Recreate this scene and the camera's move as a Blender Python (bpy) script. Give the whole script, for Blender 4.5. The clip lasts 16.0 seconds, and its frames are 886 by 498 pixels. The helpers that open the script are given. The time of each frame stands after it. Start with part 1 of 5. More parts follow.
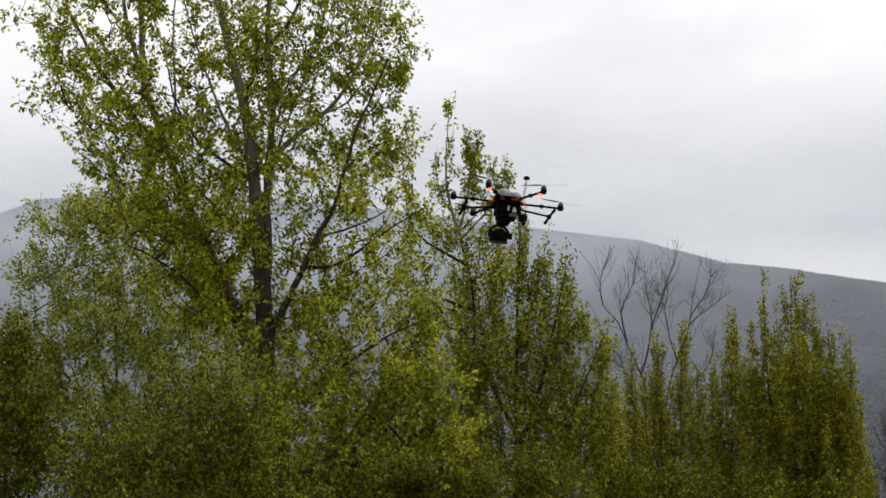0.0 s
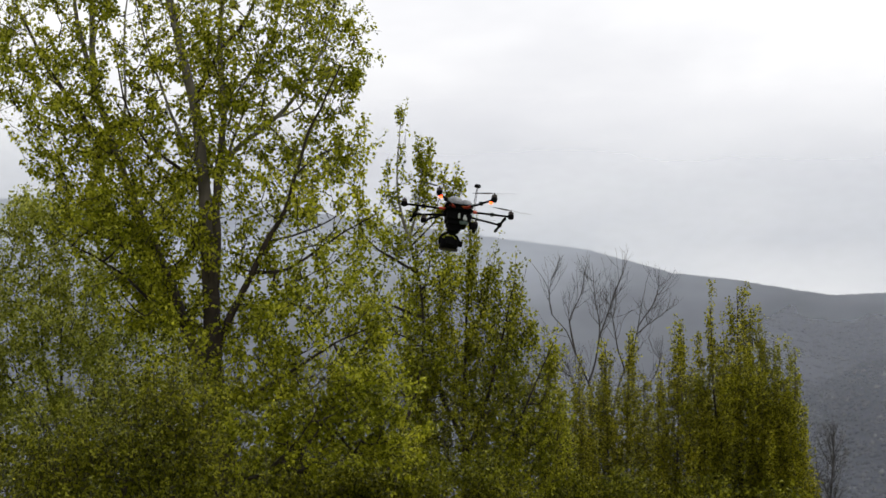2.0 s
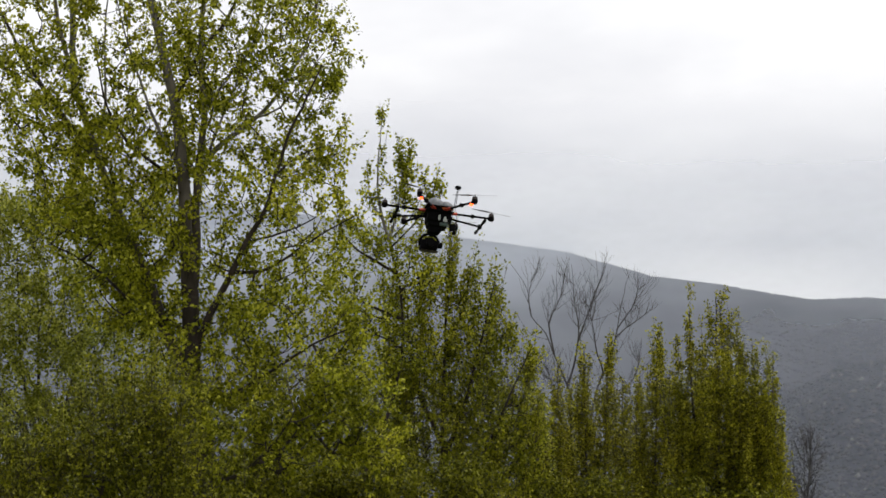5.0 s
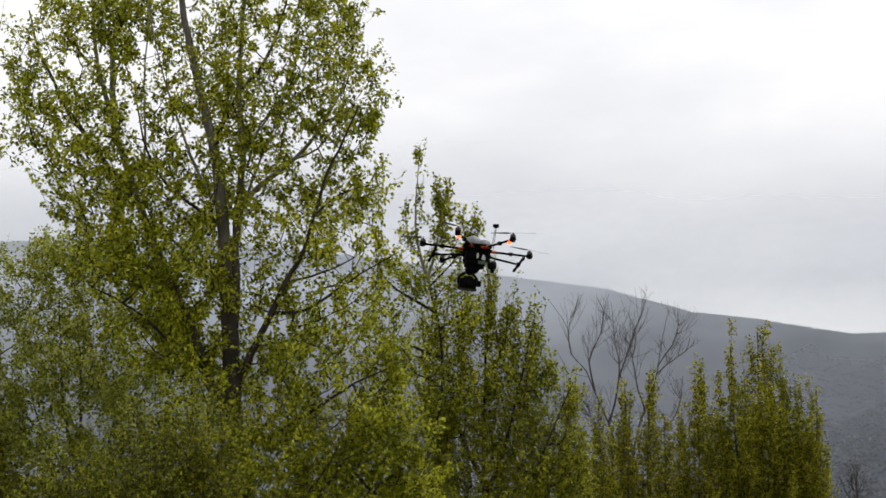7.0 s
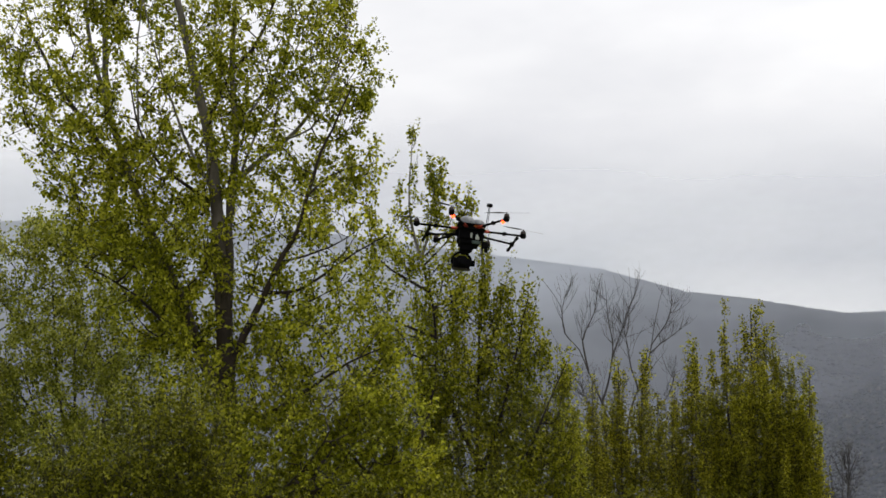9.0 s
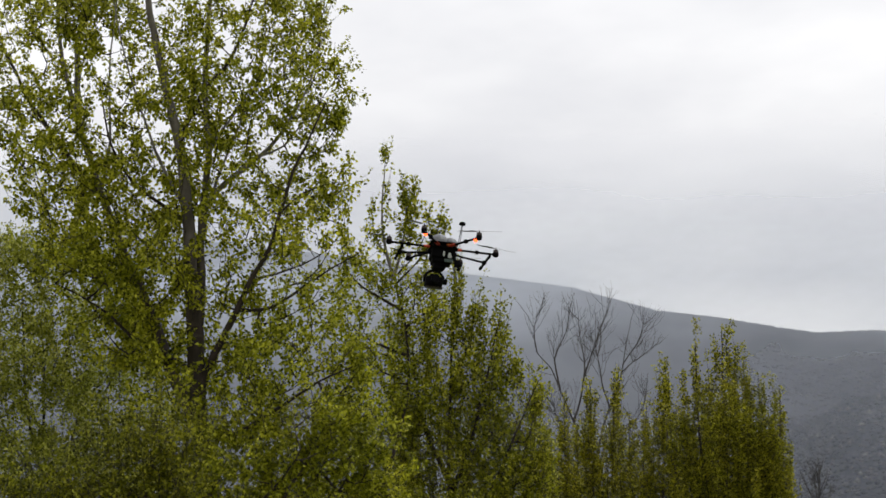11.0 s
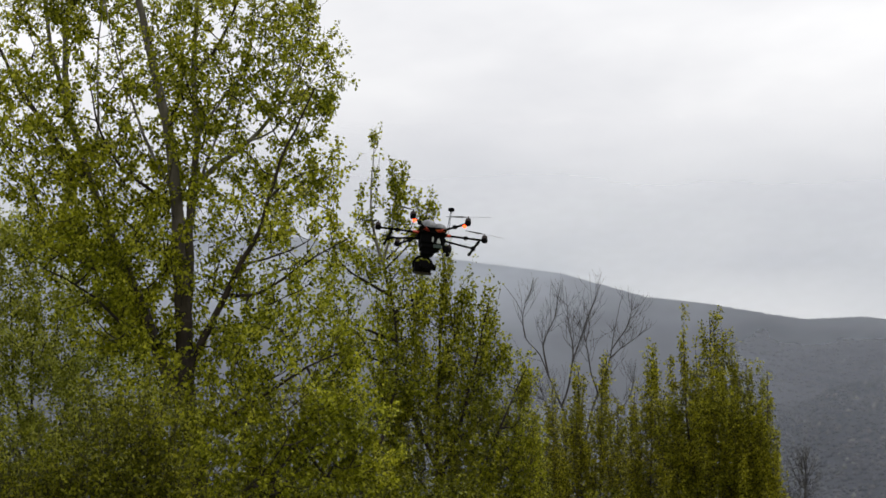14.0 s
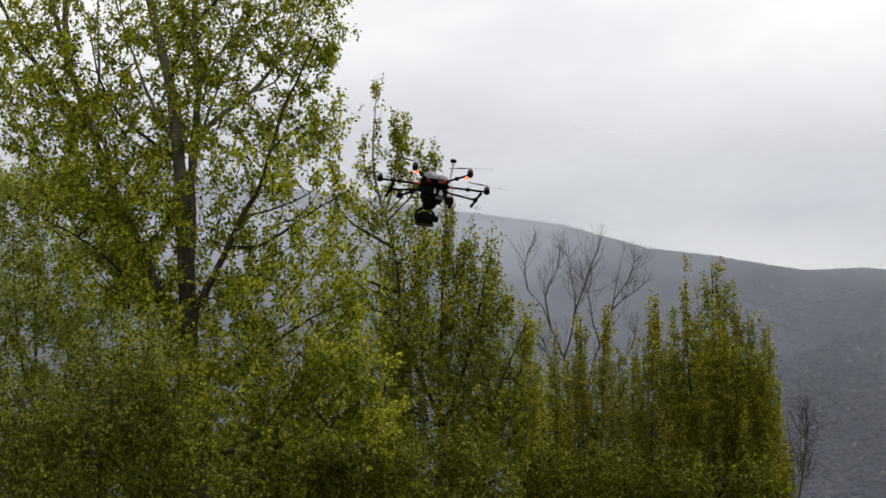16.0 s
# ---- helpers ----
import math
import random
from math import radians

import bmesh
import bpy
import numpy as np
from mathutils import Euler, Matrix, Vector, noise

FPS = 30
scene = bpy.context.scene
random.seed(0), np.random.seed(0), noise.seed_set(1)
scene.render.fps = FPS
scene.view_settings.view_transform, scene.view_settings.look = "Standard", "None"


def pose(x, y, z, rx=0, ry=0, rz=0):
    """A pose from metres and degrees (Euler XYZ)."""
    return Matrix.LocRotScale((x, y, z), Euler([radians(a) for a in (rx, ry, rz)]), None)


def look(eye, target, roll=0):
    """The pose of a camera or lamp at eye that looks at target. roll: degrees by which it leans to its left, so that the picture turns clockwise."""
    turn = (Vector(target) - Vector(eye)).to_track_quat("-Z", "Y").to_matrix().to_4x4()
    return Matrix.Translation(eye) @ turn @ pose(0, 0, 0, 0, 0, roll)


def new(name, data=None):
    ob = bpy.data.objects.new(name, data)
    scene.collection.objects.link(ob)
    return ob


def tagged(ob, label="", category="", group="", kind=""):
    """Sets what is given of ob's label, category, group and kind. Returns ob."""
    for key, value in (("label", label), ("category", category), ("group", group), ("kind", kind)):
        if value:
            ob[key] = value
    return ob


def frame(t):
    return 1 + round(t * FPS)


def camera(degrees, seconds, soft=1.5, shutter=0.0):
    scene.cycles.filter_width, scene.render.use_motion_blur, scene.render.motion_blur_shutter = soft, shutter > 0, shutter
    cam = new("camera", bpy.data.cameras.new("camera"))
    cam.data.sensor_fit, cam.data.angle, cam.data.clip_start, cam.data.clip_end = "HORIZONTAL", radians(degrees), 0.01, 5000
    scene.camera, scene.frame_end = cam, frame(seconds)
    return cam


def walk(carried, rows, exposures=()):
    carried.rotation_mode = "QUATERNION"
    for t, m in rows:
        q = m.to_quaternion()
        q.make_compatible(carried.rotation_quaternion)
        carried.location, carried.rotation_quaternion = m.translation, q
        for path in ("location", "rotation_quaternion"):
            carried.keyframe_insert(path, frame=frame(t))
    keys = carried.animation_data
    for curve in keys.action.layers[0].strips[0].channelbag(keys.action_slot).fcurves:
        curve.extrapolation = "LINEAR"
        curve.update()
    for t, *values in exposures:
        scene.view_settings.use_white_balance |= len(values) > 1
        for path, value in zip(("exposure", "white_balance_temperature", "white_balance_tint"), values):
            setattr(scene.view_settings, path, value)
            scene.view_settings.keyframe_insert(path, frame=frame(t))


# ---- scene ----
def aim(turn, tilt, lean):
    """Pose of the standing viewer: bearing, tilt above level and lean, in degrees."""
    return pose(0, 0, 1.7, 0, 0, turn) @ pose(0, 0, 0, 90 + tilt) @ pose(0, 0, 0, 0, 0, -lean)


cam = camera(36.0, 16.0, soft=1.6)
walk(cam, [
    (0.0, aim(2.375, 10.561, 0.548)),
    (0.5, aim(1.905, 10.637, 0.298)),
    (1.0, aim(1.201, 10.773, 0.343)),
    (1.5, aim(0.000, 11.000, -0.000)),
    (2.0, aim(0.240, 10.845, 0.124)),
    (2.5, aim(-0.049, 10.808, 0.065)),
    (3.0, aim(-0.418, 10.737, 0.129)),
    (5.3, aim(-0.592, 10.994, -0.205)),
    (5.5, aim(-0.247, 11.291, -0.163)),
    (6.0, aim(0.704, 11.334, -0.097)),
    (6.5, aim(1.273, 11.636, 0.021)),
    (7.0, aim(1.034, 12.525, 0.213)),
    (7.5, aim(0.909, 11.854, 0.403)),
    (8.0, aim(0.621, 11.657, 0.398)),
    (8.5, aim(0.859, 11.648, 0.703)),
    (9.0, aim(0.768, 11.669, 0.296)),
    (9.5, aim(-0.472, 12.540, 0.344)),
    (9.7, aim(-0.325, 12.626, 0.374)),
    (12.0, aim(-0.559, 12.300, 0.176)),
    (12.5, aim(-0.847, 12.452, 0.385)),
    (13.0, aim(-0.352, 12.822, 0.276)),
    (13.5, aim(-0.722, 12.699, 0.145)),
    (14.0, aim(-0.892, 11.830, 0.231)),
    (14.5, aim(-0.998, 11.453, 0.303)),
    (15.0, aim(-0.411, 10.605, 0.116)),
    (15.5, aim(-0.771, 10.417, -0.029)),
    (16.0, aim(-0.787, 9.796, 0.304)),
], exposures=((0.0, 0.11), (3.0, 0.13), (7.0, 0.11), (9.0, 0.06), (12.0, 0.01), (15.0, 0.0), (16.0, 0.05)))

# ---- world and light ----
SUN_EL, SUN_AZ = 62.0, 70.0
world = bpy.data.worlds.new("overcast_sky")
scene.world = world
world.use_nodes = True
wt = world.node_tree
for nd in list(wt.nodes):
    wt.nodes.remove(nd)


def wnode(kind, **values):
    nd = wt.nodes.new(kind)
    for k, v in values.items():
        nd.inputs[k].default_value = v
    return nd


sky = wt.nodes.new("ShaderNodeTexSky")
sky.sky_type = "NISHITA"
sky.sun_disc = False
sky.sun_elevation, sky.sun_rotation = radians(SUN_EL), radians(SUN_AZ)
sky.air_density, sky.dust_density = 1.0, 4.0
sky_bg = wnode("ShaderNodeBackground", Strength=0.05)
wt.links.new(sky.outputs["Color"], sky_bg.inputs["Color"])
tc = wt.nodes.new("ShaderNodeTexCoord")
stretch = wt.nodes.new("ShaderNodeMapping")
stretch.inputs["Scale"].default_value = (1.0, 1.0, 2.6)
stretch.inputs["Location"].default_value = (0.35, 0.1, 0.2)
wt.links.new(tc.outputs["Generated"], stretch.inputs["Vector"])
puff = wnode("ShaderNodeTexNoise", Scale=3.2, Detail=5.0, Roughness=0.5)
wt.links.new(stretch.outputs["Vector"], puff.inputs["Vector"])
ramp = wt.nodes.new("ShaderNodeValToRGB")
ramp.color_ramp.elements[0].position, ramp.color_ramp.elements[1].position = 0.30, 0.66
ramp.color_ramp.elements[0].color = (0.81, 0.815, 0.85, 1)
ramp.color_ramp.elements[1].color = (1.08, 1.075, 1.08, 1)
wt.links.new(puff.outputs["Fac"], ramp.inputs["Fac"])
# an overcast sky is about three times as bright overhead as at the horizon
split = wt.nodes.new("ShaderNodeSeparateXYZ")
wt.links.new(tc.outputs["Generated"], split.inputs[0])
rise = wnode("ShaderNodeMapRange")
rise.inputs["From Min"].default_value, rise.inputs["From Max"].default_value = 0.0, 1.0
rise.inputs["To Min"].default_value, rise.inputs["To Max"].default_value = 0.79, 1.45
wt.links.new(split.outputs["Z"], rise.inputs["Value"])
cloud_bg = wnode("ShaderNodeBackground")
wt.links.new(ramp.outputs["Color"], cloud_bg.inputs["Color"])
wt.links.new(rise.outputs["Result"], cloud_bg.inputs["Strength"])
both = wt.nodes.new("ShaderNodeMixShader")
both.inputs["Fac"].default_value = 0.93
wt.links.new(sky_bg.outputs[0], both.inputs[1])
wt.links.new(cloud_bg.outputs[0], both.inputs[2])
w_out = wt.nodes.new("ShaderNodeOutputWorld")
wt.links.new(both.outputs[0], w_out.inputs["Surface"])

sun = new("sun", bpy.data.lights.new("sun", "SUN"))
sun.data.energy, sun.data.angle, sun.data.color = 1.5, radians(25), (1.0, 0.97, 0.92)
sx = math.sin(radians(SUN_AZ)) * math.cos(radians(SUN_EL))
sy = math.cos(radians(SUN_AZ)) * math.cos(radians(SUN_EL))
sun.matrix_world = look((sx * 50, sy * 50, math.sin(radians(SUN_EL)) * 50), (0, 0, 0))


# ---- materials ----
def material(name):
    m = bpy.data.materials.new(name)
    m.use_nodes = True
    t = m.node_tree
    return m, t, t.nodes["Principled BSDF"], t.nodes["Material Output"]


def noise_colour(t, scale, stops, detail=5.0, coords="Object", squash=None, rough=0.6):
    co = t.nodes.new("ShaderNodeTexCoord")
    src = co.outputs[coords]
    if squash:
        mp = t.nodes.new("ShaderNodeMapping")
        mp.inputs["Scale"].default_value = squash
        t.links.new(src, mp.inputs["Vector"])
        src = mp.outputs["Vector"]
    n = t.nodes.new("ShaderNodeTexNoise")
    n.inputs["Scale"].default_value, n.inputs["Detail"].default_value = scale, detail
    n.inputs["Roughness"].default_value = rough
    t.links.new(src, n.inputs["Vector"])
    r = t.nodes.new("ShaderNodeValToRGB")
    while len(r.color_ramp.elements) < len(stops):
        r.color_ramp.elements.new(0.5)
    for e, (p, c) in zip(r.color_ramp.elements, stops):
        e.position, e.color = p, (*c, 1)
    t.links.new(n.outputs["Fac"], r.inputs["Fac"])
    return n, r


def add_bump(t, bsdf, fac, strength, distance):
    b = t.nodes.new("ShaderNodeBump")
    b.inputs["Strength"].default_value, b.inputs["Distance"].default_value = strength, distance
    t.links.new(fac, b.inputs["Height"])
    t.links.new(b.outputs["Normal"], bsdf.inputs["Normal"])


def bark_material(name, dark, pale, scale=9.0):
    m, t, b, _ = material(name)
    n, r = noise_colour(t, scale, [(0.32, dark), (0.68, pale)], squash=(1, 1, 0.25))
    t.links.new(r.outputs["Color"], b.inputs["Base Color"])
    b.inputs["Roughness"].default_value = 0.9
    add_bump(t, b, n.outputs["Fac"], 0.6, 0.02)
    return m


def leaf_material(name, stops, through_light=0.5):
    m, t, b, out = material(name)
    g = t.nodes.new("ShaderNodeNewGeometry")
    r = t.nodes.new("ShaderNodeValToRGB")
    while len(r.color_ramp.elements) < len(stops):
        r.color_ramp.elements.new(0.5)
    for e, (p, c) in zip(r.color_ramp.elements, stops):
        e.position, e.color = p, (*c, 1)
    t.links.new(g.outputs["Random Per Island"], r.inputs["Fac"])
    patch, pr = noise_colour(t, 0.9, [(0.3, (0.72, 0.75, 0.7)), (0.7, (1.15, 1.1, 1.05))], detail=2)
    mul = t.nodes.new("ShaderNodeMix")
    mul.data_type, mul.blend_type = "RGBA", "MULTIPLY"
    mul.inputs["Factor"].default_value = 1.0
    t.links.new(r.outputs["Color"], mul.inputs["A"])
    t.links.new(pr.outputs["Color"], mul.inputs["B"])
    t.links.new(mul.outputs["Result"], b.inputs["Base Color"])
    b.inputs["Roughness"].default_value = 0.45
    b.inputs["Specular IOR Level"].default_value = 0.22
    tr = t.nodes.new("ShaderNodeBsdfTranslucent")
    t.links.new(mul.outputs["Result"], tr.inputs["Color"])
    mx = t.nodes.new("ShaderNodeMixShader")
    mx.inputs["Fac"].default_value = through_light
    t.links.new(b.outputs[0], mx.inputs[1])
    t.links.new(tr.outputs[0], mx.inputs[2])
    t.links.new(mx.outputs[0], out.inputs["Surface"])
    return m


def plain_material(name, colour, rough=0.5, metal=0.0, grain=60.0, spread=0.25):
    m, t, b, _ = material(name)
    lo = tuple(c * (1 - spread) for c in colour)
    hi = tuple(min(1, c * (1 + spread)) for c in colour)
    n, r = noise_colour(t, grain, [(0.35, lo), (0.65, hi)])
    t.links.new(r.outputs["Color"], b.inputs["Base Color"])
    b.inputs["Roughness"].default_value, b.inputs["Metallic"].default_value = rough, metal
    return m


def lamp_material(name, colour, strength):
    m, t, b, _ = material(name)
    b.inputs["Base Color"].default_value = (*colour, 1)
    b.inputs["Emission Color"].default_value = (*colour, 1)
    b.inputs["Emission Strength"].default_value = strength
    return m


BARK = bark_material("poplar_bark", (0.014, 0.010, 0.007), (0.050, 0.035, 0.026))
BARK_PALE = bark_material("pale_poplar_bark", (0.085, 0.078, 0.068), (0.27, 0.25, 0.22), 6.0)


def stem_material(name, low, high):
    """Poplar stems: rough dark bark below, smooth pale bark higher up."""
    m, t, b, _ = material(name)
    n, r = noise_colour(t, 8.0, [(0.32, (0.022, 0.016, 0.011)), (0.68, (0.075, 0.056, 0.042))], squash=(1, 1, 0.25))
    n2, r2 = noise_colour(t, 6.0, [(0.32, (0.07, 0.062, 0.052)), (0.68, (0.21, 0.185, 0.155))], squash=(1, 1, 0.4))
    co, sp = t.nodes.new("ShaderNodeTexCoord"), t.nodes.new("ShaderNodeSeparateXYZ")
    t.links.new(co.outputs["Object"], sp.inputs[0])
    wob = t.nodes.new("ShaderNodeMath")
    wob.operation = "MULTIPLY_ADD"
    wob.inputs[1].default_value = 2.2
    t.links.new(n.outputs["Fac"], wob.inputs[0])
    t.links.new(sp.outputs["Z"], wob.inputs[2])
    up = t.nodes.new("ShaderNodeMapRange")
    up.inputs["From Min"].default_value, up.inputs["From Max"].default_value = low + 1.1, high + 1.1
    t.links.new(wob.outputs[0], up.inputs["Value"])
    mix = t.nodes.new("ShaderNodeMix")
    mix.data_type = "RGBA"
    t.links.new(up.outputs["Result"], mix.inputs["Factor"])
    t.links.new(r.outputs["Color"], mix.inputs["A"])
    t.links.new(r2.outputs["Color"], mix.inputs["B"])
    t.links.new(mix.outputs["Result"], b.inputs["Base Color"])
    b.inputs["Roughness"].default_value = 0.85
    add_bump(t, b, n.outputs["Fac"], 0.5, 0.02)
    return m


BARK_STEM = stem_material("poplar_stem_bark", 5.2, 8.2)
BARK_GREY = bark_material("grey_twig_bark", (0.022, 0.019, 0.018), (0.065, 0.057, 0.053))
LEAF_POPLAR = leaf_material("poplar_leaves", [(0.0, (0.065, 0.076, 0.003)), (0.5, (0.30, 0.32, 0.010)), (1.0, (0.61, 0.61, 0.055))])
LEAF_OLIVE = leaf_material("young_olive_leaves", [(0.0, (0.04, 0.042, 0.002)), (0.5, (0.205, 0.202, 0.007)), (1.0, (0.54, 0.515, 0.04))])
LEAF_GREEN = leaf_material("green_poplar_leaves", [(0.0, (0.064, 0.074, 0.003)), (0.5, (0.27, 0.285, 0.010)), (1.0, (0.55, 0.54, 0.05))])
LEAF_PALE = leaf_material("pale_aspen_leaves", [(0.0, (0.10, 0.115, 0.010)), (0.5, (0.28, 0.305, 0.028)), (1.0, (0.52, 0.535, 0.11))])
LEAF_SHRUB = leaf_material("shrub_leaves", [(0.0, (0.03, 0.034, 0.002)), (0.55, (0.135, 0.145, 0.005)), (1.0, (0.38, 0.38, 0.03))])


def land_material(name, stops, scale, fleck, fleck_scale):
    m, t, b, _ = material(name)
    far = (1, 0.25, 1) if scale < 0.02 else None
    n, r = noise_colour(t, scale, stops, detail=8.0, rough=0.65, squash=far)
    n2, r2 = noise_colour(t, fleck_scale, [(0.40, (0.92, 0.92, 0.925)), (0.64, fleck)], detail=6.0, squash=far)
    mul = t.nodes.new("ShaderNodeMix")
    mul.data_type, mul.blend_type = "RGBA", "MULTIPLY"
    mul.inputs["Factor"].default_value = 1.0
    t.links.new(r.outputs["Color"], mul.inputs["A"])
    t.links.new(r2.outputs["Color"], mul.inputs["B"])
    # single crowns and glades within the cover
    n3, r3 = noise_colour(t, fleck_scale * 3.5, [(0.40, (0.90, 0.90, 0.905)), (0.66, (1.11, 1.11, 1.105))], detail=3.0, squash=far)
    mul2 = t.nodes.new("ShaderNodeMix")
    mul2.data_type, mul2.blend_type = "RGBA", "MULTIPLY"
    mul2.inputs["Factor"].default_value = 1.0
    t.links.new(mul.outputs["Result"], mul2.inputs["A"])
    t.links.new(r3.outputs["Color"], mul2.inputs["B"])
    t.links.new(mul2.outputs["Result"], b.inputs["Base Color"])
    b.inputs["Roughness"].default_value = 1.0
    b.inputs["Specular IOR Level"].default_value = 0.0
    add_bump(t, b, n2.outputs["Fac"], 0.35, 3.0 if scale < 0.02 else 0.05)
    return m


MEADOW = land_material("rough_meadow", [(0.3, (0.05, 0.06, 0.02)), (0.7, (0.12, 0.13, 0.04))], 0.35, (1.2, 1.2, 1.0), 6.0)
# the far woods have the blue-grey of distance haze mixed into their base colour
FAR_WOOD = land_material("haze_tinted_bare_woodland", [(0.3, (0.034, 0.036, 0.046)), (0.7, (0.046, 0.048, 0.059))], 0.006, (1.06, 1.06, 1.06), 0.028)
NEAR_WOOD = land_material("haze_tinted_hillside_woodland", [(0.3, (0.026, 0.028, 0.037)), (0.7, (0.042, 0.044, 0.054))], 0.010, (1.2, 1.2, 1.19), 0.04)


# ---- mesh helpers ----
def part(name, bm, mat, parent, label=""):
    me = bpy.data.meshes.new(name)
    bm.to_mesh(me)
    bm.free()
    me.materials.append(mat)
    ob = new(name, me)
    ob.parent = parent
    return tagged(ob, label)


def array_mesh(name, verts, quads, mat, smooth=False):
    me = bpy.data.meshes.new(name)
    verts, quads = np.asarray(verts, dtype=np.float32), np.asarray(quads, dtype=np.int32)
    me.vertices.add(len(verts))
    me.vertices.foreach_set("co", verts.ravel())
    me.loops.add(quads.size)
    me.loops.foreach_set("vertex_index", quads.ravel())
    me.polygons.add(len(quads))
    me.polygons.foreach_set("loop_start", np.arange(0, quads.size, quads.shape[1], dtype=np.int32))
    me.polygons.foreach_set("use_smooth", np.full(len(quads), smooth))
    me.update(calc_edges=True)
    me.materials.append(mat)
    return me


class Tubes:
    """Gathers tapered tubes into one mesh."""

    def __init__(self):
        self.v, self.q, self.n = [], [], 0

    def add(self, path, r0, r1, sides, power=1.0):
        path = np.asarray(path, float)
        k = len(path)
        tan = np.gradient(path, axis=0)
        tan /= np.linalg.norm(tan, axis=1)[:, None] + 1e-9
        ref = np.array([1.0, 0.0, 0.0]) if abs(tan[:, 0]).mean() < 0.7 else np.array([0.0, 1.0, 0.0])
        a = np.cross(tan, ref)
        a /= np.linalg.norm(a, axis=1)[:, None] + 1e-9
        b = np.cross(tan, a)
        r = r0 + (r1 - r0) * np.linspace(0, 1, k) ** power
        ang = np.arange(sides) * 2 * np.pi / sides
        ring = a[:, None] * np.cos(ang)[None, :, None] + b[:, None] * np.sin(ang)[None, :, None]
        self.v.append((path[:, None] + ring * r[:, None, None]).reshape(-1, 3))
        i, j = np.meshgrid(np.arange(k - 1), np.arange(sides), indexing="ij")
        jn = (j + 1) % sides
        q = np.stack([i * sides + j, i * sides + jn, (i + 1) * sides + jn, (i + 1) * sides + j], -1).reshape(-1, 4)
        self.q.append(q + self.n)
        self.n += k * sides

    def mesh(self, name, mat, base):
        return array_mesh(name, np.concatenate(self.v) - np.asarray(base), np.concatenate(self.q), mat, True)


def smooth_path(pts, step):
    """A rounded line through a few points."""
    p = np.asarray(pts, float)
    p = np.vstack([2 * p[0] - p[1], p, 2 * p[-1] - p[-2]])
    out = []
    for k in range(1, len(p) - 2):
        n = max(2, int(np.linalg.norm(p[k + 1] - p[k]) / step))
        u = np.linspace(0, 1, n, endpoint=False)[:, None]
        out.append(0.5 * (2 * p[k] + (p[k + 1] - p[k - 1]) * u + (2 * p[k - 1] - 5 * p[k] + 4 * p[k + 1] - p[k + 2]) * u ** 2
                          + (3 * p[k] - p[k - 1] - 3 * p[k + 1] + p[k + 2]) * u ** 3))
    out.append(p[-2][None])
    return np.concatenate(out)


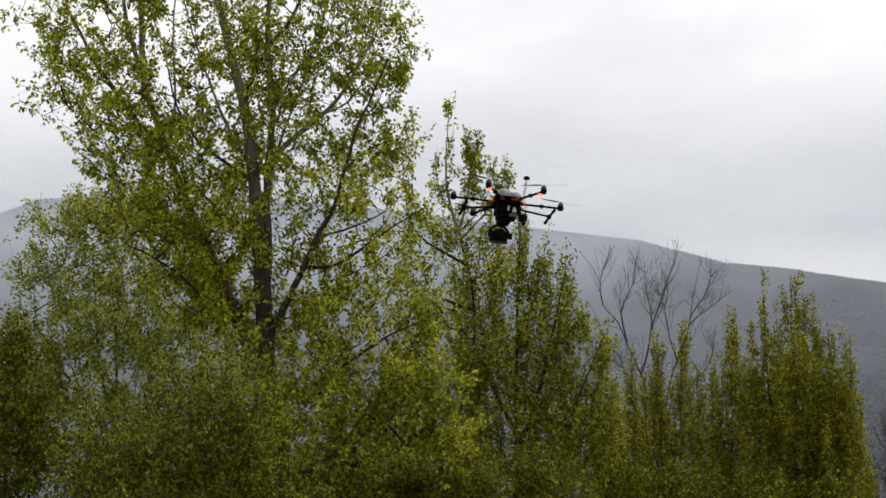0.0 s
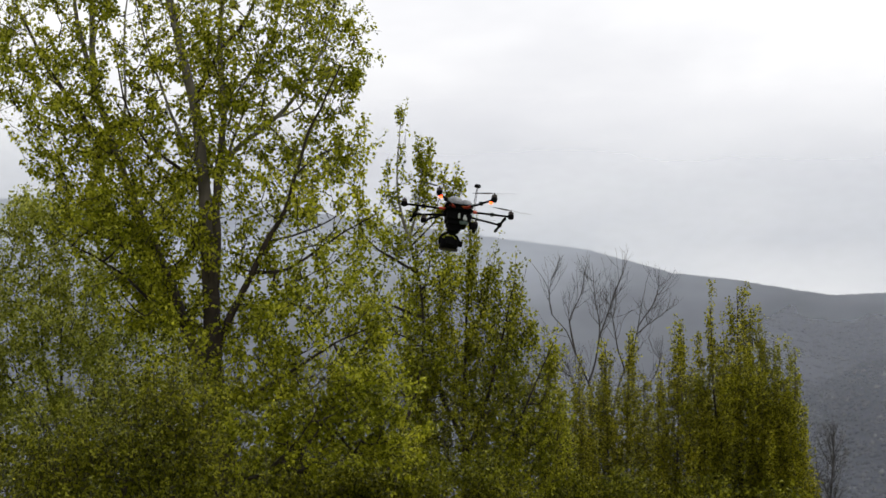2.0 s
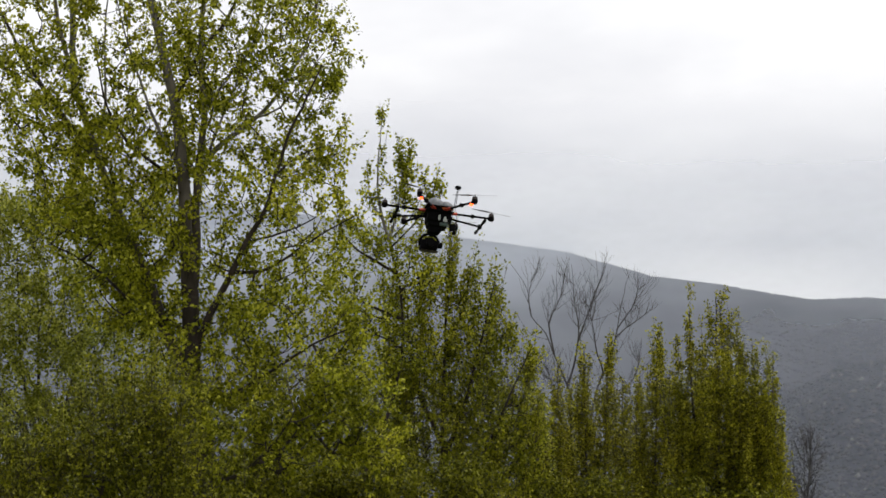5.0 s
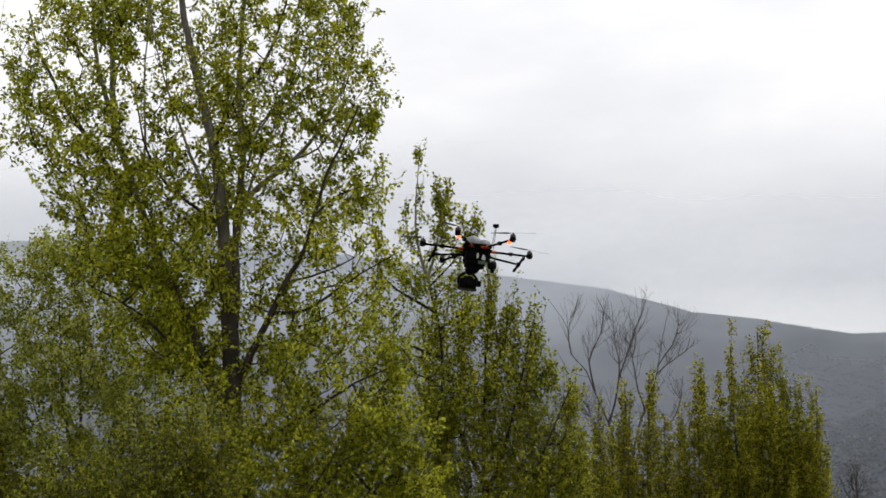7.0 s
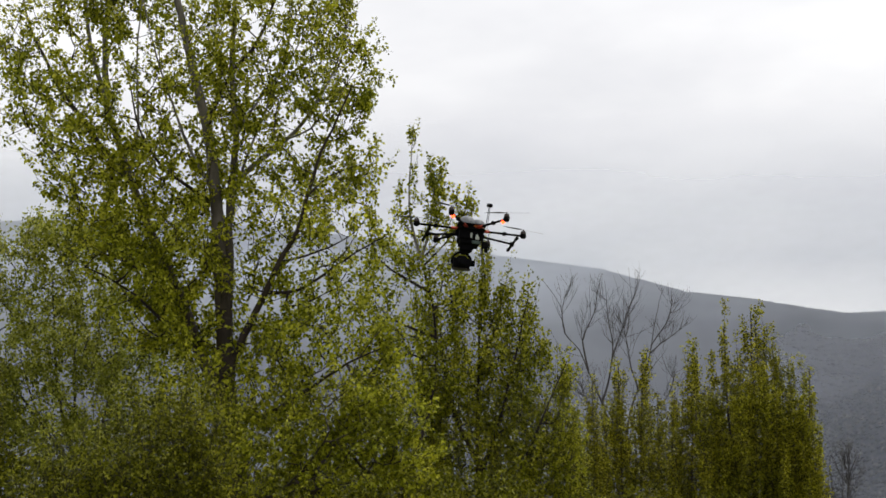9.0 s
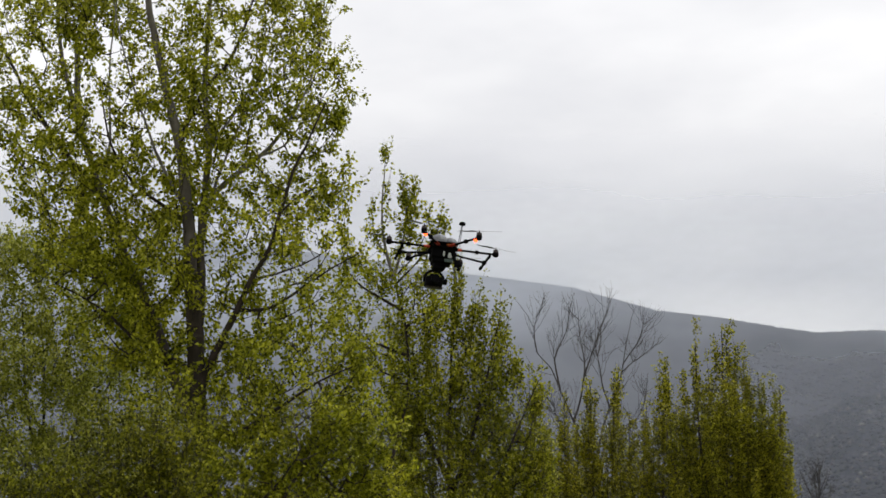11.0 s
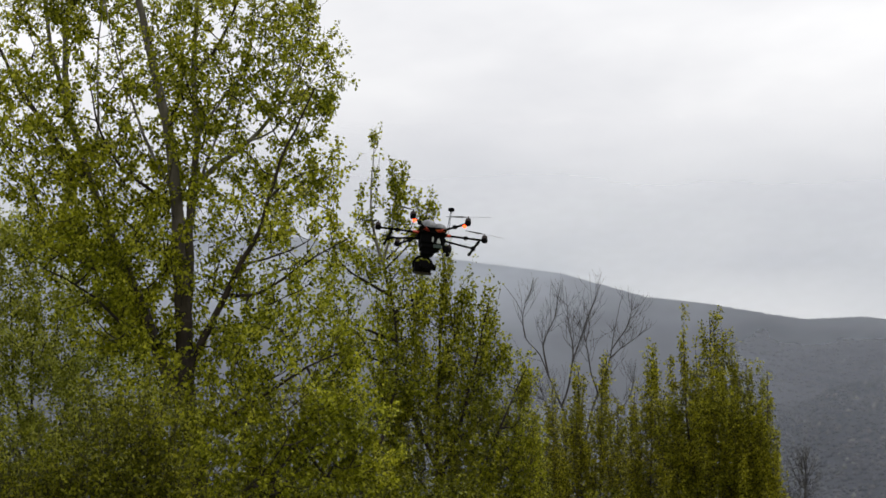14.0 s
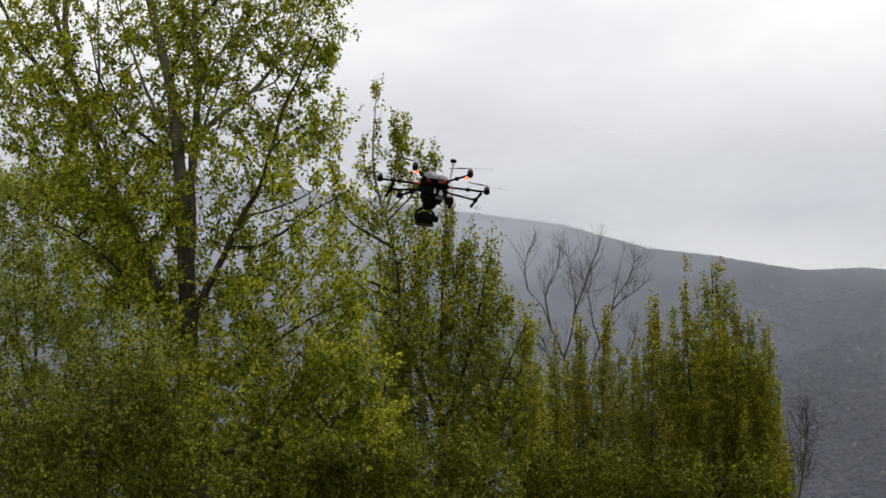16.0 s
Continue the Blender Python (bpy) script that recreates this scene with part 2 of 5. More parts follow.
class Tree:
    """A tree from a trunk, main limbs and the masses of its crown, with branches that grow from the limbs into the masses."""

    def __init__(self, name, label, category, base, seed, bark, group=""):
        self.top = tagged(new(name), label, category, group)
        self.base = np.asarray(base, float)
        self.base[2] = ground_height(math.degrees(math.atan2(base[0], base[1])), math.hypot(base[0], base[1]))
        self.top.location = self.base
        self.rng = np.random.default_rng(seed)
        self.bark, self.fill = bark, 1.0
        self.nodes, self.tips = [], []

    def limb(self, pts, r0, r1, name="limb", depth=0.0, bark=None, sides=9, power=0.8):
        if name == "trunk":
            pts = [tuple(self.base - np.array([0, 0, 0.15]))] + list(pts)
        path = smooth_path(pts, 0.14)
        s = np.linspace(0, 1, len(path))
        path[:, 1] += depth * s ** 1.3
        if name == "limb" and self.nodes:
            # the limb leaves the nearest wood below it
            have = np.concatenate(self.nodes)
            near = have[np.argmin(np.hypot(have[:, 0] - path[0, 0], have[:, 2] - path[0, 2]))]
            off = near - path[0]
            path += off * ((1 - s) ** 3)[:, None]
            path[:, 1] += off[1] * (1 - (1 - s) ** 3) * 0.8
        wig = np.cumsum(self.rng.normal(0, 0.006, path.shape), axis=0)
        path += wig - s[:, None] * wig[-1] * 0.5
        tb = Tubes()
        tb.add(path, r0, r1, sides, power)
        ob = new(name, tb.mesh(name, bark or self.bark, self.base))
        ob.parent = self.top
        self.nodes.append(path[len(path) // 5:] if name == "limb" else path)
        return self

    def mass(self, centre, radii, n):
        n = int(n * self.fill)
        d = self.rng.normal(size=(n, 3))
        d /= np.linalg.norm(d, axis=1)[:, None]
        u = self.rng.random(n) ** (1 / 3)
        self.tips.append(np.asarray(centre) + d * u[:, None] * np.asarray(radii))
        return self

    def wands(self, outline, depth, low, n, reach):
        """Feet of upright shoots: some end on the outline of the crown, the rest fill it below."""
        rng = self.rng
        xs, zs = np.array([p[0] for p in outline]), np.array([p[1] for p in outline])
        y0 = self.base[1]
        x = rng.uniform(xs.min(), xs.max(), n)
        y = rng.uniform(-1, 1, n)
        mid, half = (xs.min() + xs.max()) / 2, (xs.max() - xs.min()) / 2
        x = mid + (x - mid) * np.sqrt(1 - 0.5 * y ** 2)
        top = np.interp(x, xs, zs) - 0.55 - 0.5 * np.abs(y) * rng.random(n)
        top = low + 0.8 + (top - low - 0.8) * rng.random(n) ** 0.5
        y = y0 + y * depth * np.sqrt(np.maximum(0.1, 1 - ((x - mid) / half) ** 2))
        # each plume is a column of shoots one above the other
        plumes = [(px, y0 - 0.1, pz) for px, pz in outline] + list(zip(x, y, top))
        for px, py, pz in plumes:
            for k, drop in enumerate((1.0, 1.3, 1.65, 2.1, 2.6, 3.2)):
                if pz - drop * reach > low - 0.6:
                    self.tips.append(np.array([[px - (px - mid) * 0.09 * drop, py, pz - drop * reach]]) + rng.normal(0, 0.012 + 0.016 * k, (1, 3)))
        return self

    def grow(self, twig=0.004, pipe=0.5, sag=0.12, climb=0.9):
        tips = np.concatenate(self.tips)
        nodes = np.concatenate(self.nodes)
        order = np.argsort([np.min(np.linalg.norm(nodes - p, axis=1)) for p in tips])
        tips = tips[order]
        owner = np.full(len(nodes), -1)
        paths, parent = [], []
        for k, p in enumerate(tips):
            d = p - nodes
            horiz = np.hypot(d[:, 0], d[:, 1])
            cost = np.linalg.norm(d, axis=1) + climb * np.maximum(0, 0.45 * horiz - d[:, 2])
            j = int(np.argmin(cost))
            q = nodes[j]
            gap = np.linalg.norm(p - q)
            mid = q + (p - q) * 0.5 + np.array([0, 0, -sag * gap]) + self.rng.normal(0, 0.07 * gap, 3)
            m = max(3, int(gap / 0.16) + 1)
            u = np.linspace(0, 1, m)[:, None]
            path = (1 - u) ** 2 * q + 2 * u * (1 - u) * mid + u ** 2 * p
            paths.append(path)
            parent.append(owner[j])
            nodes = np.concatenate([nodes, path[1:]])
            owner = np.concatenate([owner, np.full(m - 1, k)])
        load = np.ones(len(tips))
        for k in range(len(tips) - 1, -1, -1):
            if parent[k] >= 0:
                load[parent[k]] += load[k]
        tb = Tubes()
        for k, path in enumerate(paths):
            r0 = twig * max(1.2, load[k] ** pipe)
            tb.add(path, r0, twig, 6 if r0 > 0.02 else 4)
        self.ends, self.paths = tips, paths
        self.tb = tb
        return self

    def upsweep(self, count, length, thick, levels=3, spread=0.55):
        """Bare branches that leave their limb at a slant and bend upwards, with finer ones on them."""
        rng, tb = self.rng, Tubes()
        old = list(self.nodes)
        for level in range(levels):
            made = []
            for _ in range(count):
                p = old[rng.integers(len(old))]
                if len(p) < 4:
                    continue
                k = int(rng.integers(max(1, len(p) // 5), max(3, int(len(p) * 0.8))))
                d = p[k] - p[k - 1]
                d = d / (np.linalg.norm(d) + 1e-9) + rng.normal(0, spread, 3)
                d /= np.linalg.norm(d)
                d[2] = abs(d[2]) * 0.8 + 0.1
                reach = min(length * rng.uniform(0.5, 1.2), max(0.12, 1.2 * (p[-1][2] + 0.08 - p[k][2])))
                pts, m = [p[k]], 9
                for i in range(m):
                    d = d + np.array([0, 0, 0.11]) + rng.normal(0, 0.11, 3)
                    d /= np.linalg.norm(d)
                    pts.append(pts[-1] + d * reach / m)
                pts = np.array(pts)
                tb.add(pts, thick, thick * 0.45, 5 if level == 0 else 4)
                made.append(pts)
            old, count, length, thick = made, int(count * 1.5), length * 0.62, thick * 0.66
        self.tb = tb
        return self

    def finish(self, twigs="branch_spray"):
        ob = new(twigs, self.tb.mesh(twigs, self.bark, self.base))
        ob.parent = self.top
        tagged(ob, kind="stuff")
        return self.top

    def leaves(self, mat, per, size, length, spread, upright, droop=0.5, trail=0.35):
        """Leafy shoots at the ends of the branches and some leaves back along them."""
        rng = self.rng
        n = len(self.ends)
        back = np.array([p[-1] - p[max(0, len(p) - 3)] for p in self.paths])
        back /= np.linalg.norm(back, axis=1)[:, None] + 1e-9
        way = back * (1 - upright) + np.array([0, 0, 1.0]) * upright + rng.normal(0, 0.25 * (1 - upright) + 0.06, (n, 3))
        way /= np.linalg.norm(way, axis=1)[:, None]
        span = length * rng.uniform(0.6, 1.4, n)
        for k in range(n):
            self.tb.add(np.stack([self.ends[k], self.ends[k] + way[k] * span[k] * 0.5, self.ends[k] + way[k] * span[k]]), 0.0035, 0.0015, 3)
        # short spurs along the shoot, each with a tuft of leaves on stalks
        spur = np.repeat(np.arange(n), rng.poisson(per / 5 * rng.uniform(0.3, 1.7, n)))
        s = rng.uniform(-trail, 1.0, len(spur))
        root = self.ends[spur] + way[spur] * (s * span[spur])[:, None] + rng.normal(0, 0.4 * spread, (len(spur), 3))
        idx = np.repeat(np.arange(len(spur)), rng.integers(3, 8, len(spur)))
        m = len(idx)
        out = rng.normal(0, 1, (m, 3)) + way[spur][idx] * 0.5
        out /= np.linalg.norm(out, axis=1)[:, None]
        pos = root[idx] + out * (spread * rng.uniform(0.2, 0.8, m))[:, None]
        ax = out * 0.8 + rng.normal(0, 0.5, (m, 3)) + np.array([0, 0, -droop])
        ax /= np.linalg.norm(ax, axis=1)[:, None]
        sd = np.cross(ax, rng.normal(0, 1, (m, 3)))
        sd /= np.linalg.norm(sd, axis=1)[:, None] + 1e-9
        nr = np.cross(ax, sd)
        L = (size * rng.uniform(0.6, 1.25, m))[:, None]
        Wd = L * 0.36
        fold = L * 0.10
        v = np.stack([pos, pos + ax * L * 0.30 + sd * Wd + nr * fold, pos + ax * L * 0.68 + sd * Wd * 0.62 + nr * fold,
                      pos + ax * L, pos + ax * L * 0.68 - sd * Wd * 0.62 + nr * fold, pos + ax * L * 0.30 - sd * Wd + nr * fold], 1)
        o = np.arange(m)[:, None] * 6
        q = np.concatenate([o + np.array([[0, 1, 2, 3]]), o + np.array([[0, 3, 4, 5]])])
        ob = new("crown", array_mesh("crown", v.reshape(-1, 3) - self.base, q, mat))
        ob.parent = self.top
        tagged(ob, kind="stuff")
        return self


# ---- land ----
def land(name, bearing0, bearing1, nb, dist0, dist1, nd, height, mat, label, category):
    b = np.radians(np.linspace(bearing0, bearing1, nb))
    d = dist0 + (dist1 - dist0) * np.linspace(0, 1, nd) ** 1.6
    B, D = np.meshgrid(b, d, indexing="ij")
    Z = np.array([[height(math.degrees(bb), dd) for dd in d] for bb in b])
    v = np.stack([np.sin(B) * D, np.cos(B) * D, Z], -1).reshape(-1, 3)
    i, j = np.meshgrid(np.arange(nb - 1), np.arange(nd - 1), indexing="ij")
    q = np.stack([i * nd + j, i * nd + j + 1, (i + 1) * nd + j + 1, (i + 1) * nd + j], -1).reshape(-1, 4)
    return tagged(new(name, array_mesh(name, v, q[:, ::-1], mat, True)), label, category, kind="structure")


def fade(a, b, x):
    u = min(1.0, max(0.0, (x - a) / (b - a)))
    return u * u * (3 - 2 * u)


def ground_height(bearing, dist):
    x, y = math.sin(radians(bearing)) * dist, math.cos(radians(bearing)) * dist
    fall = 0.06 * max(0.0, dist - 10) if dist < 110 else 6.0 + (dist - 110) * 0.02
    return -fall + 0.12 * noise.noise((x * 0.15, y * 0.15, 0)) * fade(2, 12, dist)


land("ground", -180, 180, 181, 0.0, 4200, 60, ground_height, MEADOW, "rough green spring meadow falling away towards the valley", "ground")

RIDGE = [(-32.11, 9.78), (-20.58, 11.41), (-19.33, 11.99), (-18.41, 12.08), (-16.43, 12.37), (-12.78, 12.43), (-8.06, 12.21), (-3.25, 11.77), (1.6, 11.14), (4.25, 10.85), (5.97, 10.61), (7.34, 10.21), (9.45, 9.59), (12.0, 9.23), (13.13, 9.01), (15.82, 8.49), (18.19, 8.45), (20.98, 7.97), (28.83, 7.17)]
SPUR = [(8.41, -2.02), (11.95, 2.48), (14.29, 4.61), (15.56, 5.31), (16.91, 5.9), (18.83, 6.22), (21.95, 6.93), (28.83, 7.17)]


def crest(table, bearing):
    xs, ys = [a for a, _ in table], [e for _, e in table]
    return float(np.interp(bearing, xs, ys))


def treeline(x, y, z):
    """The uneven tops of the woods along a crest."""
    return noise.noise((x / 18, y / 18, z)) * 1.6 + noise.noise((x / 7, y / 7, z)) * 1.4


def mountain_height(bearing, dist):
    top = math.tan(radians(crest(RIDGE, bearing))) * 2300
    u = fade(500, 2300, dist) if dist <= 2300 else 1 - 0.5 * fade(2300, 4000, dist)
    x, y = math.sin(radians(bearing)) * dist, math.cos(radians(bearing)) * dist
    rough = noise.fractal((x / 700, y / 700, 3.1), 1.1, 2.0, 4) * 26 * fade(500, 1000, dist) * (1 - 0.96 * fade(1500, 2250, dist))
    return -60 + (top + 45) * u + rough + treeline(x, y, 7.0) * fade(2200, 2290, dist)


def spur_height(bearing, dist):
    top = math.tan(radians(crest(SPUR, bearing))) * 1300
    u = fade(500, 1300, dist) if dist <= 1300 else 1 - fade(1300, 1900, dist)
    x, y = math.sin(radians(bearing)) * dist, math.cos(radians(bearing)) * dist
    rough = noise.fractal((x / 260, y / 260, 9.1), 1.0, 2.0, 4) * 15 * fade(500, 800, dist) * (1 - 0.95 * fade(900, 1290, dist))
    return -70 + (top + 64) * u + rough + treeline(x, y, 2.0) * fade(1230, 1295, dist)


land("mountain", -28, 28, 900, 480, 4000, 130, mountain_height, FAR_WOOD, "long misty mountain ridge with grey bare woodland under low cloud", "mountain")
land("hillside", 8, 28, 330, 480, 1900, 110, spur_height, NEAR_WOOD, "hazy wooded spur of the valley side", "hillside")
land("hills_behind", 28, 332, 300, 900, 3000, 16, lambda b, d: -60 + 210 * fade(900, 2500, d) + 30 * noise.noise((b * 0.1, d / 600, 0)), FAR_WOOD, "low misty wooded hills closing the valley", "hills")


def crown_material(name, stops):
    m, t, b, _ = material(name)
    g, r = t.nodes.new("ShaderNodeNewGeometry"), t.nodes.new("ShaderNodeValToRGB")
    while len(r.color_ramp.elements) < len(stops):
        r.color_ramp.elements.new(0.5)
    for e, (p, c) in zip(r.color_ramp.elements, stops):
        e.position, e.color = p, (*c, 1)
    t.links.new(g.outputs["Random Per Island"], r.inputs["Fac"])
    patch, pr = noise_colour(t, 0.012, [(0.36, (0.84, 0.84, 0.86)), (0.66, (1.18, 1.18, 1.15))], detail=4.0)
    mul = t.nodes.new("ShaderNodeMix")
    mul.data_type, mul.blend_type = "RGBA", "MULTIPLY"
    mul.inputs["Factor"].default_value = 1.0
    t.links.new(r.outputs["Color"], mul.inputs["A"])
    t.links.new(pr.outputs["Color"], mul.inputs["B"])
    t.links.new(mul.outputs["Result"], b.inputs["Base Color"])
    b.inputs["Roughness"].default_value, b.inputs["Specular IOR Level"].default_value = 1.0, 0.0
    return m


def woodland(name, label, height, bearings, dists, n, width, tall, mat, seed):
    """Bare crowns that cover a slope, each a small uneven lump."""
    rng = np.random.default_rng(seed)
    bm = bmesh.new()
    bmesh.ops.create_icosphere(bm, subdivisions=1, radius=1.0)
    lump = np.array([v.co for v in bm.verts])
    faces = np.array([[v.index for v in f.verts] for f in bm.faces])
    bm.free()
    bearing = rng.uniform(*bearings, n)
    dist = np.sqrt(rng.uniform(dists[0] ** 2, dists[1] ** 2, n))
    foot = np.array([(math.sin(radians(a)) * d, math.cos(radians(a)) * d, height(a, d) - 0.5 * tall) for a, d in zip(bearing, dist)])
    size = rng.uniform(0.6, 1.3, n)[:, None, None] * np.array([width, width, tall])
    v = lump[None] * size * rng.uniform(0.7, 1.25, (n, len(lump), 1)) + foot[:, None]
    q = faces[None] + (np.arange(n) * len(lump))[:, None, None]
    return tagged(new(name, array_mesh(name, v.reshape(-1, 3), q.reshape(-1, 3), mat, True)), label, "woodland", kind="stuff")


# crown colours carry the same bluish haze tint as the slopes below them
CROWNS_FAR = crown_material("haze_tinted_bare_crowns", [(0.0, (0.038, 0.040, 0.050)), (0.6, (0.048, 0.050, 0.060)), (1.0, (0.066, 0.066, 0.074))])
CROWNS_NEAR = crown_material("haze_tinted_near_crowns", [(0.0, (0.026, 0.028, 0.037)), (0.7, (0.040, 0.042, 0.050)), (0.95, (0.050, 0.051, 0.056)), (1.0, (0.085, 0.085, 0.086))])
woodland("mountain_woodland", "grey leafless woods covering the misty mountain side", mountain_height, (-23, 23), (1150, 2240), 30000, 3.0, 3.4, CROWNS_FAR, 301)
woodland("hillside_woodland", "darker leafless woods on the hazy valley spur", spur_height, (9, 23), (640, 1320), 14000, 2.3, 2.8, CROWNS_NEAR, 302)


def haze_cloud_material():
    m, t, b, out = material("painted_haze_and_cloud")
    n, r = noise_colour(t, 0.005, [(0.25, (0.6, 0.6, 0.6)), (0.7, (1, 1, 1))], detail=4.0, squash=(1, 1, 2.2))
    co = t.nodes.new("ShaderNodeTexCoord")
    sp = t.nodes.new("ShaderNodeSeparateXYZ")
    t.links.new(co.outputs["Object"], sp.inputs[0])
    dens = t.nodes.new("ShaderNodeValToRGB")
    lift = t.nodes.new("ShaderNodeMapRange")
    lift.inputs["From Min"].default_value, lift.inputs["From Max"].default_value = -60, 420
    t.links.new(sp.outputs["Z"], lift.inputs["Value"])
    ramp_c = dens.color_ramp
    # opacity by height: painted distance haze over the slopes, thicker cloud at the crest
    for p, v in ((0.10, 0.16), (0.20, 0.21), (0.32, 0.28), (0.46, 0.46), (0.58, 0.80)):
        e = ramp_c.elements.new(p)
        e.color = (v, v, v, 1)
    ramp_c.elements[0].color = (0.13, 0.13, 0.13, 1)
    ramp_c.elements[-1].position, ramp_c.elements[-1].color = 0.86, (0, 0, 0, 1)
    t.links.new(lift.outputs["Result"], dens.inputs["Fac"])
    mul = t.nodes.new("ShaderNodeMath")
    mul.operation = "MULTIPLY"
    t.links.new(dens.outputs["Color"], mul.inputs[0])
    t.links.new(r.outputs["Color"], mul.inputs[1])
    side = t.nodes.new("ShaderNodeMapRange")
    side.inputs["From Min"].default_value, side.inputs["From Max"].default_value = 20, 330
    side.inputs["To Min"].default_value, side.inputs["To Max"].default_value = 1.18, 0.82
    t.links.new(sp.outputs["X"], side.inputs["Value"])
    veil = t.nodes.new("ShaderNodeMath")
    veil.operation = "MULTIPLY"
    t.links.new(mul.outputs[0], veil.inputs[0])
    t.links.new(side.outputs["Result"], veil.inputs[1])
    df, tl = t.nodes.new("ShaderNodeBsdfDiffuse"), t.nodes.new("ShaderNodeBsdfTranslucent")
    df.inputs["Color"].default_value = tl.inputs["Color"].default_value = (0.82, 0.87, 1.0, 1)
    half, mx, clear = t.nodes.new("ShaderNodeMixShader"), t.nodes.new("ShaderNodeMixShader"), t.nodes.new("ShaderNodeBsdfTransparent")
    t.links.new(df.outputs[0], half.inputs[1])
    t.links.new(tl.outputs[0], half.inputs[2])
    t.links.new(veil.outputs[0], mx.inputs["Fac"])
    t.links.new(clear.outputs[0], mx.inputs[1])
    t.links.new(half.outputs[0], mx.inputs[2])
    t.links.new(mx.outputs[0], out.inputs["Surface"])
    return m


def haze_cloud_sheet():
    """Painted haze and low cloud along the mountain, hiding parts of its crest."""
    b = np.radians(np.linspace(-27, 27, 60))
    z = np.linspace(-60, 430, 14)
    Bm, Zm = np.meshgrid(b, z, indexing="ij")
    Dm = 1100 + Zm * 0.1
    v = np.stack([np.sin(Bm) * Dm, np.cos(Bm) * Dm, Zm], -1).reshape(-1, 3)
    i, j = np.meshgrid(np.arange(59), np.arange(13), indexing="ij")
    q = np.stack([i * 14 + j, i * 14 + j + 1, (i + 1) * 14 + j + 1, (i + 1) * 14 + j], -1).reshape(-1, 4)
    sheet = new("haze_and_cloud", array_mesh("haze_and_cloud", v, q, haze_cloud_material(), True))
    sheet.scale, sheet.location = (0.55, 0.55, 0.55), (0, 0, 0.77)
    return tagged(sheet, "painted haze over the mountain side and thin grey cloud along its crest", "cloud", kind="structure")


haze_cloud_sheet()


# ---- trees ----
A = Tree("poplar_tree", "tall open-crowned poplar with fresh green leaves and several stems", "tree", (-2.88, 18.00, 0.53), 11, BARK, "trees along the meadow")
A.limb([(-2.88, 18.00, 0.35), (-2.90, 18.00, 1.77), (-2.94, 18.00, 2.64), (-3.08, 18.00, 3.31), (-3.16, 18.00, 3.98), (-3.19, 18.00, 4.59)], 0.14, 0.115, "trunk", power=1.0)
A.limb([(-3.20, 18.00, 4.44), (-3.29, 18.00, 5.28), (-3.35, 18.00, 6.14), (-3.45, 18.00, 6.94), (-3.62, 18.00, 7.67), (-3.80, 18.00, 8.41), (-3.95, 18.00, 9.24), (-4.06, 18.00, 10.60), (-4.02, 18.00, 12.00)], 0.113, 0.012, depth=-0.5, bark=BARK_STEM)
A.limb([(-3.11, 18.00, 4.13), (-3.10, 18.00, 5.21), (-3.13, 18.00, 6.07), (-3.12, 18.00, 7.10), (-3.21, 18.00, 7.91), (-3.23, 18.00, 8.74), (-3.20, 18.00, 9.75), (-3.21, 18.00, 10.86), (-3.34, 18.00, 12.36)], 0.075, 0.012, depth=0.6, bark=BARK_STEM)
A.limb([(-3.11, 18.00, 3.23), (-3.36, 18.00, 3.72), (-3.58, 18.00, 4.17), (-3.80, 18.00, 4.74), (-4.15, 18.00, 5.52), (-4.58, 18.00, 6.54), (-4.91, 18.00, 7.38), (-5.11, 18.00, 8.00), (-5.29, 18.00, 8.57), (-5.42, 18.00, 9.24), (-5.51, 18.00, 10.26)], 0.10, 0.015, depth=0.9, bark=BARK_STEM)
A.limb([(-4.96, 18.00, 7.51), (-5.03, 18.00, 8.00), (-5.11, 18.00, 8.49), (-5.20, 18.00, 8.99), (-5.22, 18.00, 9.75)], 0.055, 0.03, depth=0.9, bark=BARK_PALE)
A.limb([(-4.59, 18.00, 6.58), (-4.98, 18.00, 6.98), (-5.40, 18.00, 7.55), (-5.70, 18.00, 7.95), (-5.93, 18.00, 8.37), (-6.14, 18.00, 8.78), (-6.34, 18.00, 9.41)], 0.05, 0.01, depth=0.2)
A.limb([(-3.11, 18.00, 6.30), (-2.85, 18.00, 6.60), (-2.55, 18.00, 6.92), (-2.20, 18.00, 7.28), (-1.94, 18.00, 7.75), (-1.76, 18.00, 8.24), (-1.61, 18.00, 8.91)], 0.045, 0.008, depth=0.4, bark=BARK_PALE)
A.limb([(-3.11, 18.00, 3.68), (-2.95, 18.00, 4.13), (-2.66, 18.00, 4.68), (-2.40, 18.00, 5.21), (-2.13, 18.00, 5.63), (-2.01, 18.00, 6.07), (-1.82, 18.00, 6.66), (-1.58, 18.00, 7.10), (-1.39, 18.00, 7.51)], 0.062, 0.010, depth=-0.7)
A.limb([(-3.47, 18.00, 3.97), (-3.73, 18.00, 4.24), (-4.06, 18.00, 4.44), (-4.30, 18.00, 4.74), (-4.66, 18.00, 4.97)], 0.04, 0.008, depth=-0.6)
A.limb([(-3.35, 18.00, 5.67), (-3.56, 18.00, 6.07), (-3.92, 18.00, 6.38), (-4.20, 18.00, 6.70), (-4.41, 18.00, 7.18), (-4.52, 18.00, 7.83)], 0.035, 0.008, depth=-0.4)
A.limb([(-2.99, 18.00, 3.23), (-2.56, 18.00, 3.23), (-1.97, 18.00, 3.53), (-1.45, 18.00, 3.80), (-1.01, 18.00, 3.95)], 0.04, 0.008, depth=-0.9)
A.limb([(-2.93, 18.00, 2.06), (-2.46, 18.00, 2.13), (-1.95, 18.00, 2.57), (-1.66, 18.00, 2.94)], 0.035, 0.008, depth=-0.8)
